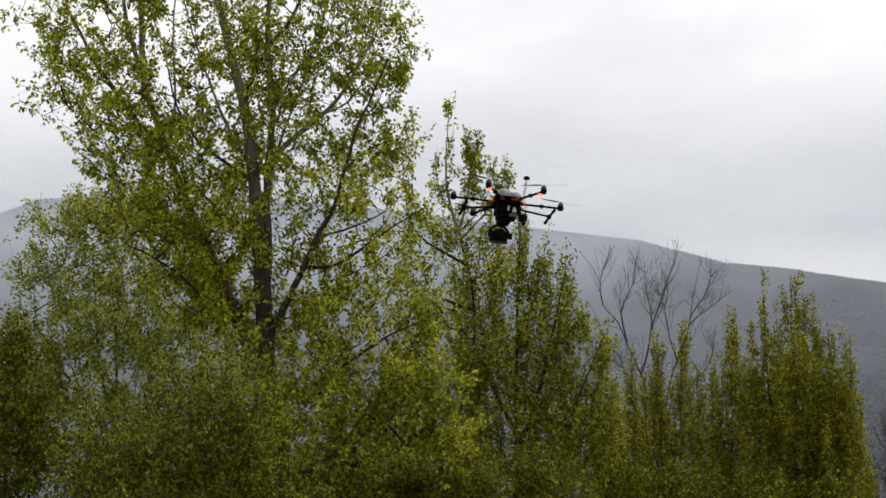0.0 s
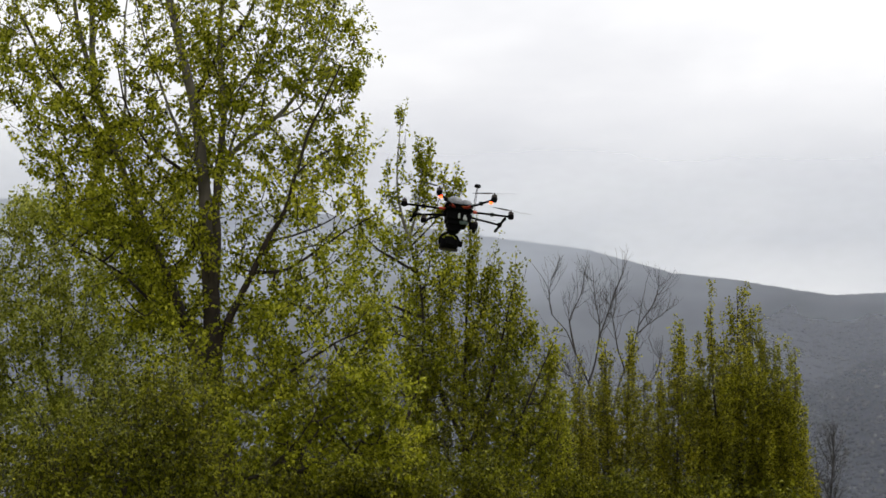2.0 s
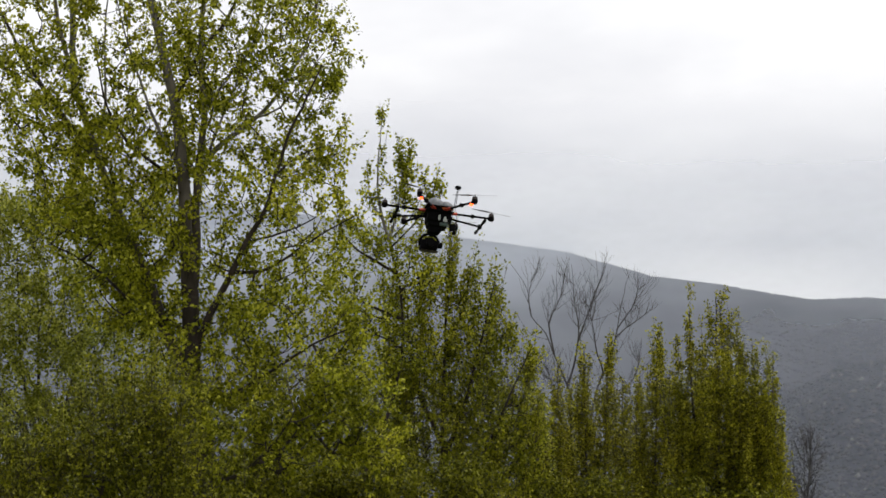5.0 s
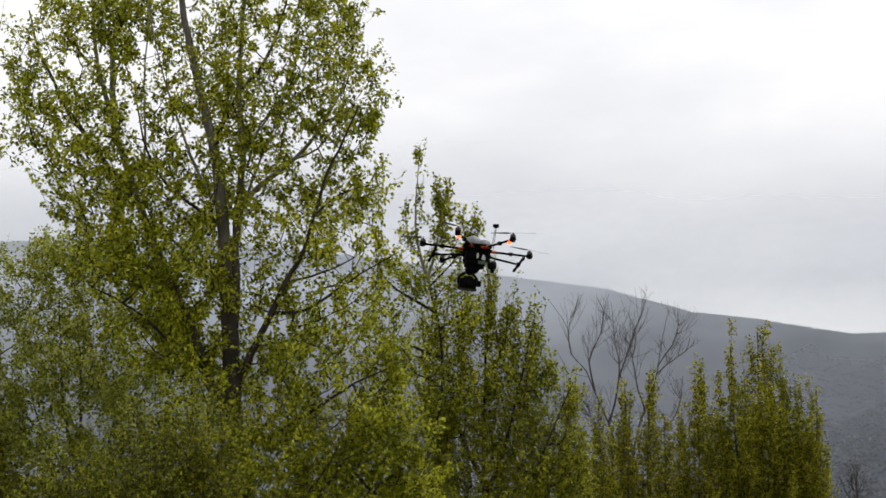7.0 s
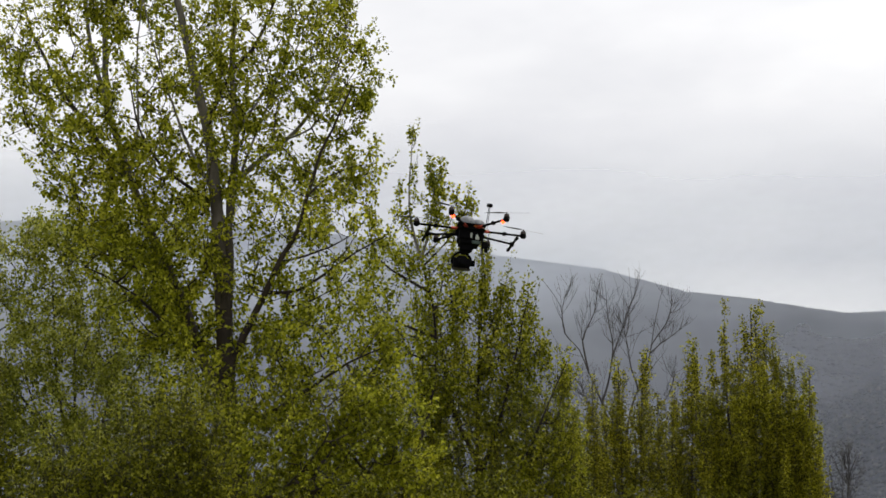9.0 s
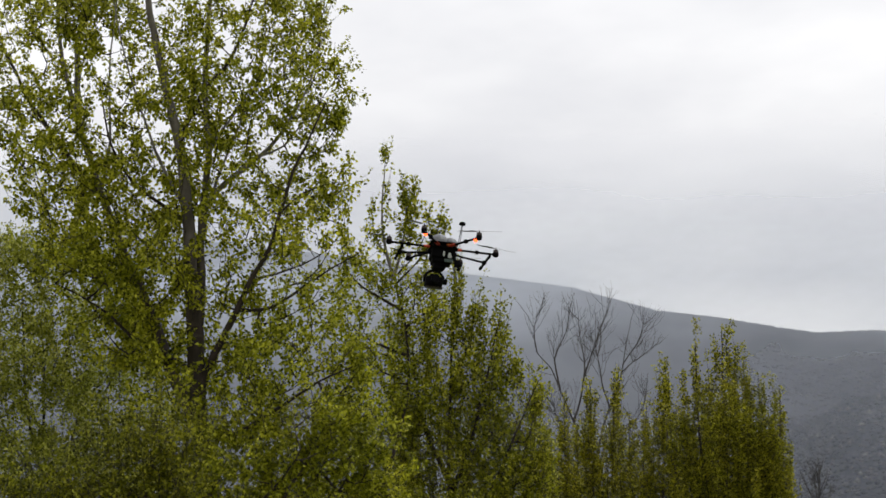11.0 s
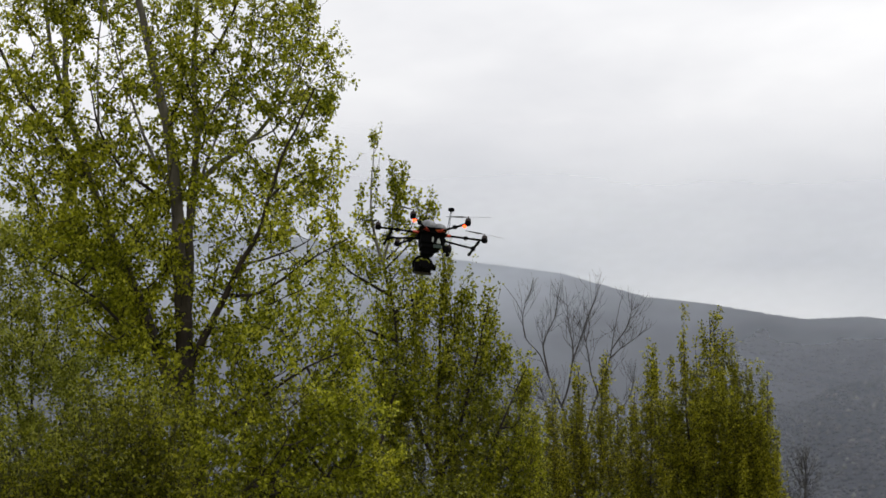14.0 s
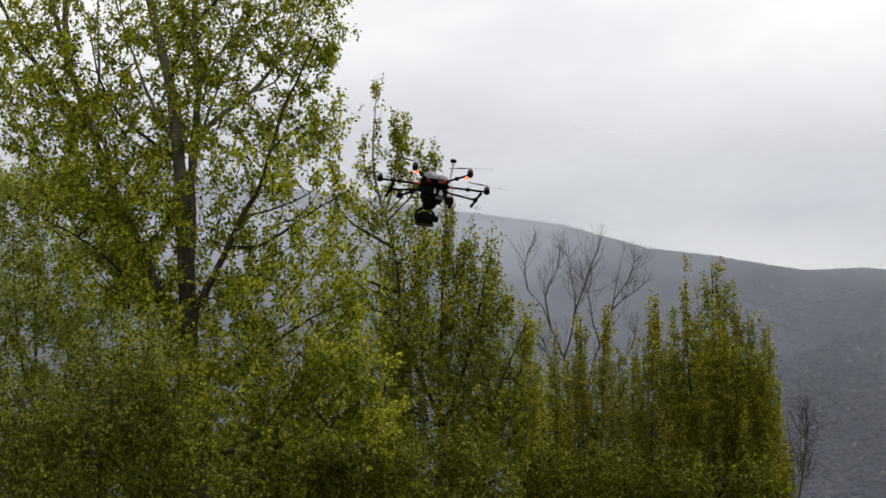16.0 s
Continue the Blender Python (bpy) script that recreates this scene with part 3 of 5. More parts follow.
A.limb([(-3.44, 18.00, 7.10), (-3.19, 18.00, 7.75), (-2.85, 18.00, 8.24), (-2.63, 18.00, 8.74), (-2.49, 18.00, 9.41), (-2.43, 18.00, 10.26)], 0.035, 0.008, depth=0.2)
A.limb([(-2.60, 18.00, 4.74), (-2.15, 18.00, 4.82), (-1.70, 18.00, 5.13), (-1.32, 18.00, 5.36), (-1.02, 18.00, 5.52)], 0.03, 0.006, depth=-0.3)
A.limb([(-3.13, 18.00, 6.07), (-2.95, 18.00, 6.78), (-2.75, 18.00, 7.51), (-2.60, 18.00, 8.24), (-2.54, 18.00, 8.99)], 0.026, 0.005, depth=0.7, bark=BARK_PALE)
A.limb([(-3.35, 18.00, 6.14), (-3.70, 18.00, 6.86), (-3.99, 18.00, 7.59), (-4.18, 18.00, 8.41), (-4.26, 18.00, 9.07)], 0.028, 0.005, depth=-0.8, bark=BARK_PALE)
A.limb([(-3.12, 18.00, 7.10), (-2.76, 18.00, 7.75), (-2.40, 18.00, 8.41), (-2.15, 18.00, 9.24)], 0.024, 0.005, depth=0.9, bark=BARK_PALE)
A.limb([(-2.02, 18.00, 6.07), (-1.75, 18.00, 6.38), (-1.45, 18.00, 6.53), (-1.20, 18.00, 6.60)], 0.018, 0.004, depth=0.3)
A.limb([(-2.40, 18.00, 5.21), (-1.93, 18.00, 5.38), (-1.48, 18.00, 5.67), (-1.26, 18.00, 5.99)], 0.020, 0.004, depth=0.5)
A.limb([(-4.58, 18.00, 6.54), (-4.46, 18.00, 7.26), (-4.45, 18.00, 8.00), (-4.40, 18.00, 8.74), (-4.32, 18.00, 9.49)], 0.026, 0.005, depth=-0.7, bark=BARK_PALE)
A.limb([(-2.43, 18.00, 7.04), (-2.05, 18.00, 7.18), (-1.67, 18.00, 7.59), (-1.32, 18.00, 8.00)], 0.018, 0.004, depth=-0.4, bark=BARK_PALE)
A.fill = 1.04
A.mass((-3.65, 18.00, 10.69), (0.97, 1.50, 1.19), 60)
A.mass((-4.84, 18.00, 8.82), (0.45, 0.54, 0.45), 31)
A.mass((-3.44, 18.00, 9.41), (1.49, 1.50, 0.82), 90)
A.mass((-2.01, 18.00, 9.07), (0.63, 1.50, 0.82), 52)
A.mass((-3.56, 18.00, 8.16), (1.42, 1.50, 0.75), 105)
A.mass((-1.82, 18.00, 8.24), (0.67, 1.50, 0.75), 62)
A.mass((-3.84, 18.00, 7.34), (1.12, 1.50, 0.60), 72)
A.mass((-2.83, 18.00, 7.51), (0.82, 1.50, 0.52), 50)
A.mass((-1.70, 18.00, 7.34), (0.45, 0.54, 0.45), 30)
A.mass((-5.75, 18.00, 8.24), (0.82, 1.50, 0.60), 60)
A.mass((-5.62, 18.00, 7.34), (0.75, 1.50, 0.60), 60)
A.mass((-4.90, 18.00, 6.86), (0.60, 1.50, 0.45), 43)
A.mass((-5.11, 18.00, 6.38), (0.60, 1.50, 0.34), 41)
A.mass((-5.50, 18.00, 9.24), (0.82, 1.50, 0.52), 60)
A.mass((-4.63, 18.00, 9.41), (0.67, 1.50, 0.60), 43)
A.mass((-3.80, 18.00, 6.46), (0.97, 1.50, 0.52), 77)
A.mass((-2.73, 18.00, 6.54), (0.67, 1.50, 0.45), 29)
A.mass((-1.72, 18.00, 6.38), (0.45, 0.54, 0.37), 24)
A.mass((-1.49, 18.00, 6.22), (0.34, 0.40, 0.22), 4)
A.mass((-2.33, 18.00, 5.91), (0.82, 1.50, 0.37), 36)
A.mass((-4.01, 18.00, 5.75), (0.90, 1.50, 0.45), 65)
A.mass((-4.69, 18.00, 5.60), (0.52, 1.50, 0.34), 41)
A.mass((-3.66, 18.00, 4.74), (0.67, 1.50, 0.45), 48)
A.mass((-3.40, 18.00, 3.83), (0.52, 1.50, 0.37), 24)
A.mass((-2.66, 18.00, 4.06), (0.45, 0.54, 0.37), 26)
A.mass((-3.37, 18.00, 5.21), (0.82, 1.50, 0.45), 46)
A.mass((-4.12, 18.00, 4.94), (0.52, 1.50, 0.37), 41)
A.mass((-3.72, 18.00, 4.25), (0.45, 0.54, 0.30), 31)
A.mass((-2.53, 18.00, 4.97), (0.45, 0.54, 0.37), 22)
A.mass((-2.10, 18.00, 4.44), (0.45, 0.54, 0.30), 17)
A.mass((-1.71, 18.00, 5.52), (0.67, 1.50, 0.30), 26)
A.mass((-4.44, 18.00, 5.28), (0.67, 1.50, 0.45), 48)
A.mass((-1.69, 18.00, 4.74), (0.67, 1.50, 0.45), 32)
A.mass((-1.08, 18.00, 4.29), (0.45, 0.54, 0.45), 24)
A.mass((-2.13, 18.00, 4.13), (0.75, 1.50, 0.45), 46)
A.mass((-4.18, 18.00, 4.44), (0.60, 1.50, 0.37), 36)
A.mass((-2.42, 18.00, 3.38), (0.60, 1.50, 0.45), 40)
A.mass((-1.38, 18.00, 3.61), (0.67, 1.50, 0.37), 40)
A.mass((-2.61, 18.00, 2.50), (0.52, 1.50, 0.52), 40)
A.mass((-1.66, 18.00, 2.64), (0.75, 1.50, 0.52), 50)
A.mass((-0.92, 18.00, 3.31), (0.45, 0.54, 0.45), 24)
A.mass((-2.89, 17.40, 3.21), (0.37, 0.35, 0.44), 24)
A.mass((-3.00, 17.30, 2.64), (0.51, 0.40, 0.37), 36)
A.mass((-1.21, 18.00, 3.04), (0.53, 0.60, 0.38), 44)
A.mass((-1.87, 18.00, 2.67), (0.46, 0.60, 0.38), 44)
A.mass((-0.85, 18.30, 2.54), (0.54, 0.60, 0.31), 40)
A.mass((-2.29, 18.30, 3.36), (0.39, 0.60, 0.39), 26)
A.mass((-1.61, 18.00, 8.91), (0.12, 0.20, 0.14), 5)
A.mass((-1.39, 18.00, 7.51), (0.12, 0.20, 0.14), 5)
A.mass((-1.01, 18.00, 3.95), (0.12, 0.20, 0.14), 5)
A.mass((-1.66, 18.00, 2.94), (0.12, 0.20, 0.14), 5)
A.mass((-1.02, 18.00, 5.52), (0.22, 0.30, 0.20), 6)
A.mass((-2.15, 18.00, 9.24), (0.12, 0.20, 0.14), 5)
A.mass((-1.20, 18.00, 6.60), (0.12, 0.20, 0.14), 5)
A.mass((-1.26, 18.00, 5.99), (0.22, 0.30, 0.20), 6)
A.mass((-1.32, 18.00, 8.00), (0.12, 0.20, 0.14), 5)
A.grow(twig=0.004, pipe=0.48).leaves(LEAF_POPLAR, 52, 0.055, 0.38, 0.085, 0.35, droop=0.7).finish()

B = Tree("poplar_tree", "slender young poplar with a thin leafy leader and fresh leaves", "tree", (-1.19, 22.00, 0.48), 21, BARK, "trees along the meadow")
B.limb([(-1.18, 22.00, 0.23), (-1.16, 22.00, 1.79), (-0.85, 22.00, 2.67), (-0.56, 22.00, 3.58), (-0.42, 22.00, 4.31), (-0.45, 22.00, 5.23), (-0.64, 22.00, 6.08), (-0.78, 22.00, 6.56)], 0.05, 0.012, "trunk", bark=BARK, power=1.0)
B.limb([(-0.60, 22.00, 6.05), (-0.73, 22.00, 6.38), (-0.84, 22.00, 6.86), (-0.85, 22.00, 7.34), (-0.81, 22.00, 7.93), (-0.78, 22.00, 8.34)], 0.032, 0.004, bark=BARK_PALE)
B.limb([(-0.58, 22.00, 6.10), (-0.51, 22.00, 6.52), (-0.43, 22.00, 7.05), (-0.46, 22.00, 7.54), (-0.49, 22.00, 7.81)], 0.026, 0.004, bark=BARK_PALE)
B.limb([(-0.83, 22.00, 6.29), (-0.96, 22.00, 6.67), (-1.01, 22.00, 7.15), (-1.00, 22.00, 7.54)], 0.018, 0.003, bark=BARK_PALE, depth=0.2)
B.limb([(-0.50, 22.00, 6.10), (-0.27, 22.00, 6.48), (-0.12, 22.00, 6.86), (-0.05, 22.00, 7.20)], 0.018, 0.003, depth=0.2)
B.limb([(-0.39, 22.00, 6.00), (-0.09, 22.00, 6.43), (0.09, 22.00, 6.81), (0.15, 22.00, 7.17)], 0.018, 0.003, depth=-0.2)
B.limb([(-0.59, 22.00, 5.53), (-1.06, 22.00, 5.81), (-1.38, 22.00, 6.10), (-1.51, 22.00, 6.52)], 0.03, 0.005, depth=-0.4)
B.limb([(-0.59, 22.00, 5.16), (-0.13, 22.00, 5.53), (0.10, 22.00, 5.81)], 0.03, 0.005, depth=0.3)
B.limb([(-0.68, 22.00, 4.69), (-1.24, 22.00, 5.16), (-1.52, 22.00, 5.53)], 0.03, 0.005, depth=0.3)
B.mass((-0.80, 22.00, 8.05), (0.07, 0.08, 0.26), 7)
B.mass((-0.81, 22.00, 7.60), (0.11, 0.12, 0.23), 5)
B.mass((-0.74, 22.00, 7.17), (0.11, 0.12, 0.19), 4)
B.mass((-1.01, 22.00, 7.22), (0.07, 0.07, 0.24), 4)
B.mass((-1.00, 22.00, 6.69), (0.09, 0.10, 0.28), 6)
B.mass((-0.81, 22.00, 6.59), (0.09, 0.10, 0.28), 4)
B.mass((-0.48, 22.00, 7.46), (0.08, 0.09, 0.26), 10)
B.mass((-0.37, 22.00, 7.22), (0.13, 0.14, 0.30), 24)
B.mass((-0.46, 22.00, 6.78), (0.13, 0.14, 0.23), 14)
B.mass((-0.28, 22.00, 7.51), (0.05, 0.05, 0.14), 3)
B.mass((-0.07, 22.00, 6.93), (0.07, 0.07, 0.24), 10)
B.mass((0.14, 22.00, 6.88), (0.07, 0.08, 0.24), 10)
B.mass((-0.18, 22.00, 6.50), (0.17, 0.18, 0.21), 12)
B.mass((0.05, 22.00, 6.40), (0.17, 0.18, 0.21), 12)
B.mass((-0.60, 22.00, 6.30), (0.23, 0.26, 0.19), 10)
B.mass((-1.51, 22.00, 6.30), (0.09, 0.10, 0.21), 6)
B.mass((-1.43, 22.00, 5.93), (0.23, 0.26, 0.19), 12)
B.mass((-1.01, 22.00, 5.97), (0.28, 0.31, 0.21), 17)
B.mass((-0.60, 22.00, 5.83), (0.33, 0.36, 0.23), 22)
B.mass((-0.13, 22.00, 5.93), (0.26, 0.29, 0.24), 26)
B.mass((-1.33, 22.00, 5.46), (0.42, 0.55, 0.28), 19)
B.mass((-0.69, 22.00, 5.36), (0.47, 0.55, 0.33), 22)
B.mass((-0.09, 22.00, 5.36), (0.37, 0.55, 0.33), 24)
B.mass((-1.41, 22.00, 4.81), (0.56, 0.55, 0.37), 26)
B.mass((-0.59, 22.00, 4.71), (0.51, 0.55, 0.42), 33)
B.mass((-1.22, 22.00, 3.98), (0.65, 0.55, 0.47), 36)
B.mass((-0.49, 22.00, 3.98), (0.56, 0.55, 0.47), 30)
B.grow(twig=0.0035).leaves(LEAF_POPLAR, 25, 0.054, 0.22, 0.075, 0.85, droop=0.3).finish()

C = Tree("poplar_tree", "bushy young poplar with upright leafy shoots", "tree", (0.33, 22.50, 0.37), 31, BARK, "trees along the meadow")
C.limb([(0.32, 22.50, 0.11), (0.28, 22.50, 1.79), (0.26, 22.50, 3.06), (0.32, 22.50, 4.55), (0.39, 22.50, 5.70), (0.36, 22.50, 6.57)], 0.07, 0.006, "trunk")
C.limb([(0.29, 22.50, 2.51), (0.66, 22.50, 3.62), (0.90, 22.50, 4.55), (1.10, 22.50, 5.41)], 0.05, 0.006, depth=-0.3)
C.limb([(0.26, 22.50, 2.70), (-0.13, 22.50, 3.62), (-0.32, 22.50, 4.55), (-0.37, 22.50, 5.31)], 0.05, 0.006, depth=0.3)
C.limb([(0.31, 22.50, 1.79), (0.98, 22.50, 2.70), (1.36, 22.50, 3.62), (1.69, 22.50, 4.37)], 0.05, 0.006, depth=-0.5)
C.limb([(0.36, 22.50, 4.37), (0.62, 22.50, 5.12), (0.72, 22.50, 5.79)], 0.03, 0.006, depth=0.4)
C.wands([(-1.08, 5.19), (-0.61, 5.76), (-0.18, 6.10), (0.15, 5.98), (0.39, 6.08), (0.60, 5.68), (0.90, 5.62), (1.16, 5.12), (1.30, 4.62), (1.69, 4.45), (1.83, 4.17), (1.96, 3.69)],
        0.7, 1.4, 60, 0.5)
C.mass((0.37, 22.50, 6.21), (0.07, 0.09, 0.26), 9)
C.mass((0.39, 22.50, 5.68), (0.13, 0.16, 0.37), 18)
C.mass((0.74, 22.50, 5.39), (0.11, 0.13, 0.28), 13)
C.mass((0.58, 22.50, 5.10), (0.24, 0.29, 0.34), 25)
C.mass((1.12, 22.50, 5.10), (0.13, 0.16, 0.28), 18)
C.mass((0.06, 22.50, 5.20), (0.37, 0.45, 0.47), 41)
C.mass((-0.41, 22.50, 4.72), (0.37, 0.45, 0.47), 32)
C.mass((0.99, 22.50, 4.44), (0.34, 0.40, 0.47), 50)
C.mass((0.43, 22.50, 4.35), (0.51, 0.70, 0.47), 57)
C.mass((1.37, 22.50, 4.35), (0.15, 0.18, 0.28), 13)
C.mass((-0.22, 22.50, 3.79), (0.65, 0.70, 0.56), 69)
C.mass((0.80, 22.50, 3.51), (0.61, 0.70, 0.56), 85)
C.mass((1.69, 22.50, 3.97), (0.15, 0.18, 0.33), 16)
C.mass((1.45, 22.50, 3.41), (0.42, 0.50, 0.47), 46)
C.mass((0.15, 22.50, 2.68), (0.84, 0.70, 0.65), 103)
C.mass((1.16, 22.50, 2.50), (0.75, 0.70, 0.65), 103)
C.mass((1.76, 22.50, 2.68), (0.37, 0.45, 0.56), 46)
C.mass((-0.59, 22.50, 2.50), (0.56, 0.70, 0.65), 52)
C.grow(twig=0.0035).leaves(LEAF_GREEN, 38, 0.051, 0.48, 0.08, 0.86, droop=0.2).finish()

D = Tree("aspen_tree", "loose pale-leaved aspen with thin grey stems", "tree", (-5.87, 21.00, 0.54), 41, BARK_GREY, "trees along the meadow")
D.limb([(-5.81, 21.00, 0.29), (-5.85, 21.00, 1.78), (-5.97, 21.00, 2.80), (-6.21, 21.00, 3.66), (-6.34, 21.00, 4.72), (-6.41, 21.00, 5.70)], 0.08, 0.008, "trunk")
D.limb([(-5.90, 21.00, 2.46), (-6.27, 21.00, 3.14), (-6.60, 21.00, 3.58), (-6.86, 21.00, 4.36)], 0.03, 0.006)
D.limb([(-5.91, 21.00, 2.12), (-6.00, 21.00, 3.32), (-6.09, 21.00, 4.36), (-6.04, 21.00, 5.25), (-5.99, 21.00, 5.97)], 0.035, 0.006, depth=0.3)
D.limb([(-5.85, 21.00, 1.78), (-5.64, 21.00, 2.80), (-5.43, 21.00, 3.66), (-5.30, 21.00, 4.54)], 0.035, 0.006, depth=-0.3)
D.limb([(-5.96, 21.00, 2.63), (-6.64, 21.00, 3.49), (-7.20, 21.00, 4.19), (-7.42, 21.00, 4.89)], 0.03, 0.006, depth=0.2)
D.mass((-6.54, 21.00, 6.29), (0.39, 0.47, 0.26), 20)
D.mass((-5.99, 21.00, 6.11), (0.52, 0.80, 0.35), 30)
D.mass((-7.15, 21.00, 6.06), (0.39, 0.47, 0.30), 14)
D.mass((-6.16, 21.00, 5.88), (0.52, 0.80, 0.39), 36)
D.mass((-6.77, 21.00, 5.79), (0.52, 0.80, 0.39), 30)
D.mass((-7.36, 21.00, 5.25), (0.35, 0.42, 0.44), 20)
D.mass((-6.56, 21.00, 5.16), (0.70, 0.80, 0.44), 54)
D.mass((-5.68, 21.00, 5.16), (0.61, 0.80, 0.44), 46)
D.mass((-7.04, 21.00, 4.45), (0.70, 0.80, 0.52), 44)
D.mass((-5.99, 21.00, 4.45), (0.78, 0.80, 0.44), 50)
D.mass((-5.37, 21.00, 4.19), (0.61, 0.80, 0.52), 40)
D.mass((-6.55, 21.00, 3.49), (0.96, 0.80, 0.52), 34)
D.mass((-7.49, 21.00, 3.32), (0.78, 0.80, 0.78), 60)
D.mass((-5.06, 21.00, 3.32), (0.70, 0.80, 0.52), 36)
D.mass((-4.89, 21.00, 4.36), (0.61, 0.80, 0.52), 44)
D.mass((-6.58, 21.00, 4.01), (0.70, 0.80, 0.44), 34)
D.mass((-4.30, 21.00, 3.66), (0.52, 0.80, 0.44), 34)
D.mass((-6.07, 20.50, 4.41), (0.61, 0.60, 0.43), 44)
D.mass((-5.43, 20.50, 3.56), (0.61, 0.60, 0.52), 44)
D.mass((-6.00, 20.30, 2.97), (0.69, 0.60, 0.52), 60)
D.mass((-5.19, 20.40, 2.73), (0.69, 0.60, 0.43), 50)
D.mass((-7.06, 20.60, 3.57), (0.70, 0.60, 0.70), 70)
D.grow(twig=0.0035).leaves(LEAF_PALE, 48, 0.052, 0.36, 0.11, 0.45).finish()

E = Tree("shrub", "loose olive-green shrub with fine young leaves in front of the poplar", "shrub", (-3.37, 14.50, 0.17), 51, BARK, "shrubs")
E.limb([(-3.37, 14.50, 0.06), (-3.39, 14.50, 1.18), (-3.39, 14.50, 1.87), (-3.30, 14.50, 2.46)], 0.05, 0.01, "trunk")
E.limb([(-3.38, 14.50, 0.34), (-3.84, 14.50, 1.30), (-3.99, 14.50, 1.87), (-4.07, 14.50, 2.34)], 0.04, 0.008)
E.limb([(-3.36, 14.50, 0.50), (-2.96, 14.50, 1.41), (-2.87, 14.50, 2.05), (-2.83, 14.50, 2.70)], 0.04, 0.008)
E.limb([(-3.37, 14.50, 0.62), (-2.49, 14.50, 1.30), (-2.27, 14.50, 1.76)], 0.04, 0.008)
E.limb([(-3.38, 14.50, 0.34), (-4.36, 14.50, 1.18), (-4.64, 14.50, 1.87)], 0.04, 0.008)
E.mass((-3.25, 14.50, 2.70), (0.48, 0.58, 0.27), 40)
E.mass((-2.83, 14.50, 2.70), (0.42, 0.50, 0.36), 44)
E.mass((-3.17, 14.50, 2.17), (0.72, 0.60, 0.36), 90)
E.mass((-3.88, 14.50, 2.17), (0.48, 0.58, 0.30), 50)
E.mass((-4.28, 14.50, 1.93), (0.54, 0.60, 0.36), 60)
E.mass((-2.63, 14.50, 1.99), (0.48, 0.58, 0.36), 60)
E.mass((-2.14, 14.50, 1.58), (0.42, 0.50, 0.36), 36)
E.mass((-3.73, 14.50, 1.53), (1.20, 0.96, 0.36), 90)
E.grow(twig=0.003).leaves(LEAF_SHRUB, 52, 0.042, 0.42, 0.10, 0.65, droop=0.3).finish()

E2 = Tree("shrub", "dark green leafy bush beside the aspen", "shrub", (-6.09, 17.00, 0.43), 52, BARK, "shrubs")
E2.limb([(-6.08, 17.00, 0.30), (-6.18, 17.00, 1.43), (-6.20, 17.00, 2.45), (-6.22, 17.00, 3.15)], 0.06, 0.01, "trunk")
E2.mass((-6.28, 17.00, 3.57), (0.32, 0.38, 0.35), 40)
E2.mass((-6.35, 17.00, 3.01), (0.56, 0.70, 0.42), 80)
E2.mass((-6.03, 17.00, 2.45), (0.63, 0.70, 0.42), 90)
E2.mass((-6.34, 17.00, 1.90), (0.63, 0.70, 0.49), 80)
E2.grow(twig=0.003).leaves(LEAF_SHRUB, 46, 0.055, 0.28, 0.12, 0.5).finish()

F = Tree("bare_tree", "leafless grey tree with thin upswept branches", "tree", (3.02, 27.00, 0.42), 61, BARK_GREY, "trees along the meadow")
F.limb([(2.98, 27.00, 0.70), (2.93, 27.00, 1.78), (2.99, 27.00, 2.64), (2.91, 27.00, 3.52), (2.73, 27.00, 4.13), (2.49, 27.00, 4.75), (2.32, 27.00, 5.15), (2.04, 27.00, 5.49), (1.97, 27.00, 6.01), (1.78, 27.00, 6.35), (1.65, 27.00, 6.56)], 0.052, 0.003, "trunk", depth=-0.3)
F.limb([(3.02, 27.00, 0.60), (3.19, 27.00, 1.78), (3.27, 27.00, 2.64), (3.24, 27.00, 3.52), (3.44, 27.00, 4.29), (3.64, 27.00, 4.74), (3.78, 27.00, 5.30), (3.86, 27.00, 5.75), (3.99, 27.00, 6.20), (4.10, 27.00, 6.49)], 0.047, 0.003, depth=0.3)
F.limb([(2.49, 27.00, 4.70), (2.39, 27.00, 5.21), (2.42, 27.00, 5.49), (2.64, 27.00, 5.94), (2.72, 27.00, 6.34), (2.78, 27.00, 6.59)], 0.023, 0.003, depth=0.2)
F.limb([(2.06, 27.00, 5.46), (2.01, 27.00, 5.89), (2.11, 27.00, 6.35), (2.18, 27.00, 6.52)], 0.013, 0.003, depth=0.1)
F.limb([(2.76, 27.00, 4.08), (2.93, 27.00, 4.63), (3.03, 27.00, 5.31), (2.97, 27.00, 5.76), (2.93, 27.00, 6.33), (2.91, 27.00, 6.62)], 0.024, 0.003, depth=0.3)
F.limb([(2.96, 27.00, 4.97), (3.15, 27.00, 5.53), (3.31, 27.00, 5.99), (3.49, 27.00, 6.38), (3.54, 27.00, 6.61)], 0.017, 0.003, depth=-0.3)
F.limb([(3.50, 27.00, 4.40), (3.38, 27.00, 4.85), (3.31, 27.00, 5.30), (3.24, 27.00, 5.76), (3.26, 27.00, 6.21)], 0.017, 0.003, depth=-0.2)
F.limb([(3.77, 27.00, 5.13), (3.98, 27.00, 5.35), (4.23, 27.00, 5.52), (4.47, 27.00, 5.72), (4.56, 27.00, 5.79)], 0.013, 0.003, depth=0.2)
F.limb([(3.80, 27.00, 5.30), (4.11, 27.00, 5.74), (4.21, 27.00, 6.08), (4.27, 27.00, 6.31)], 0.014, 0.003, depth=-0.2)
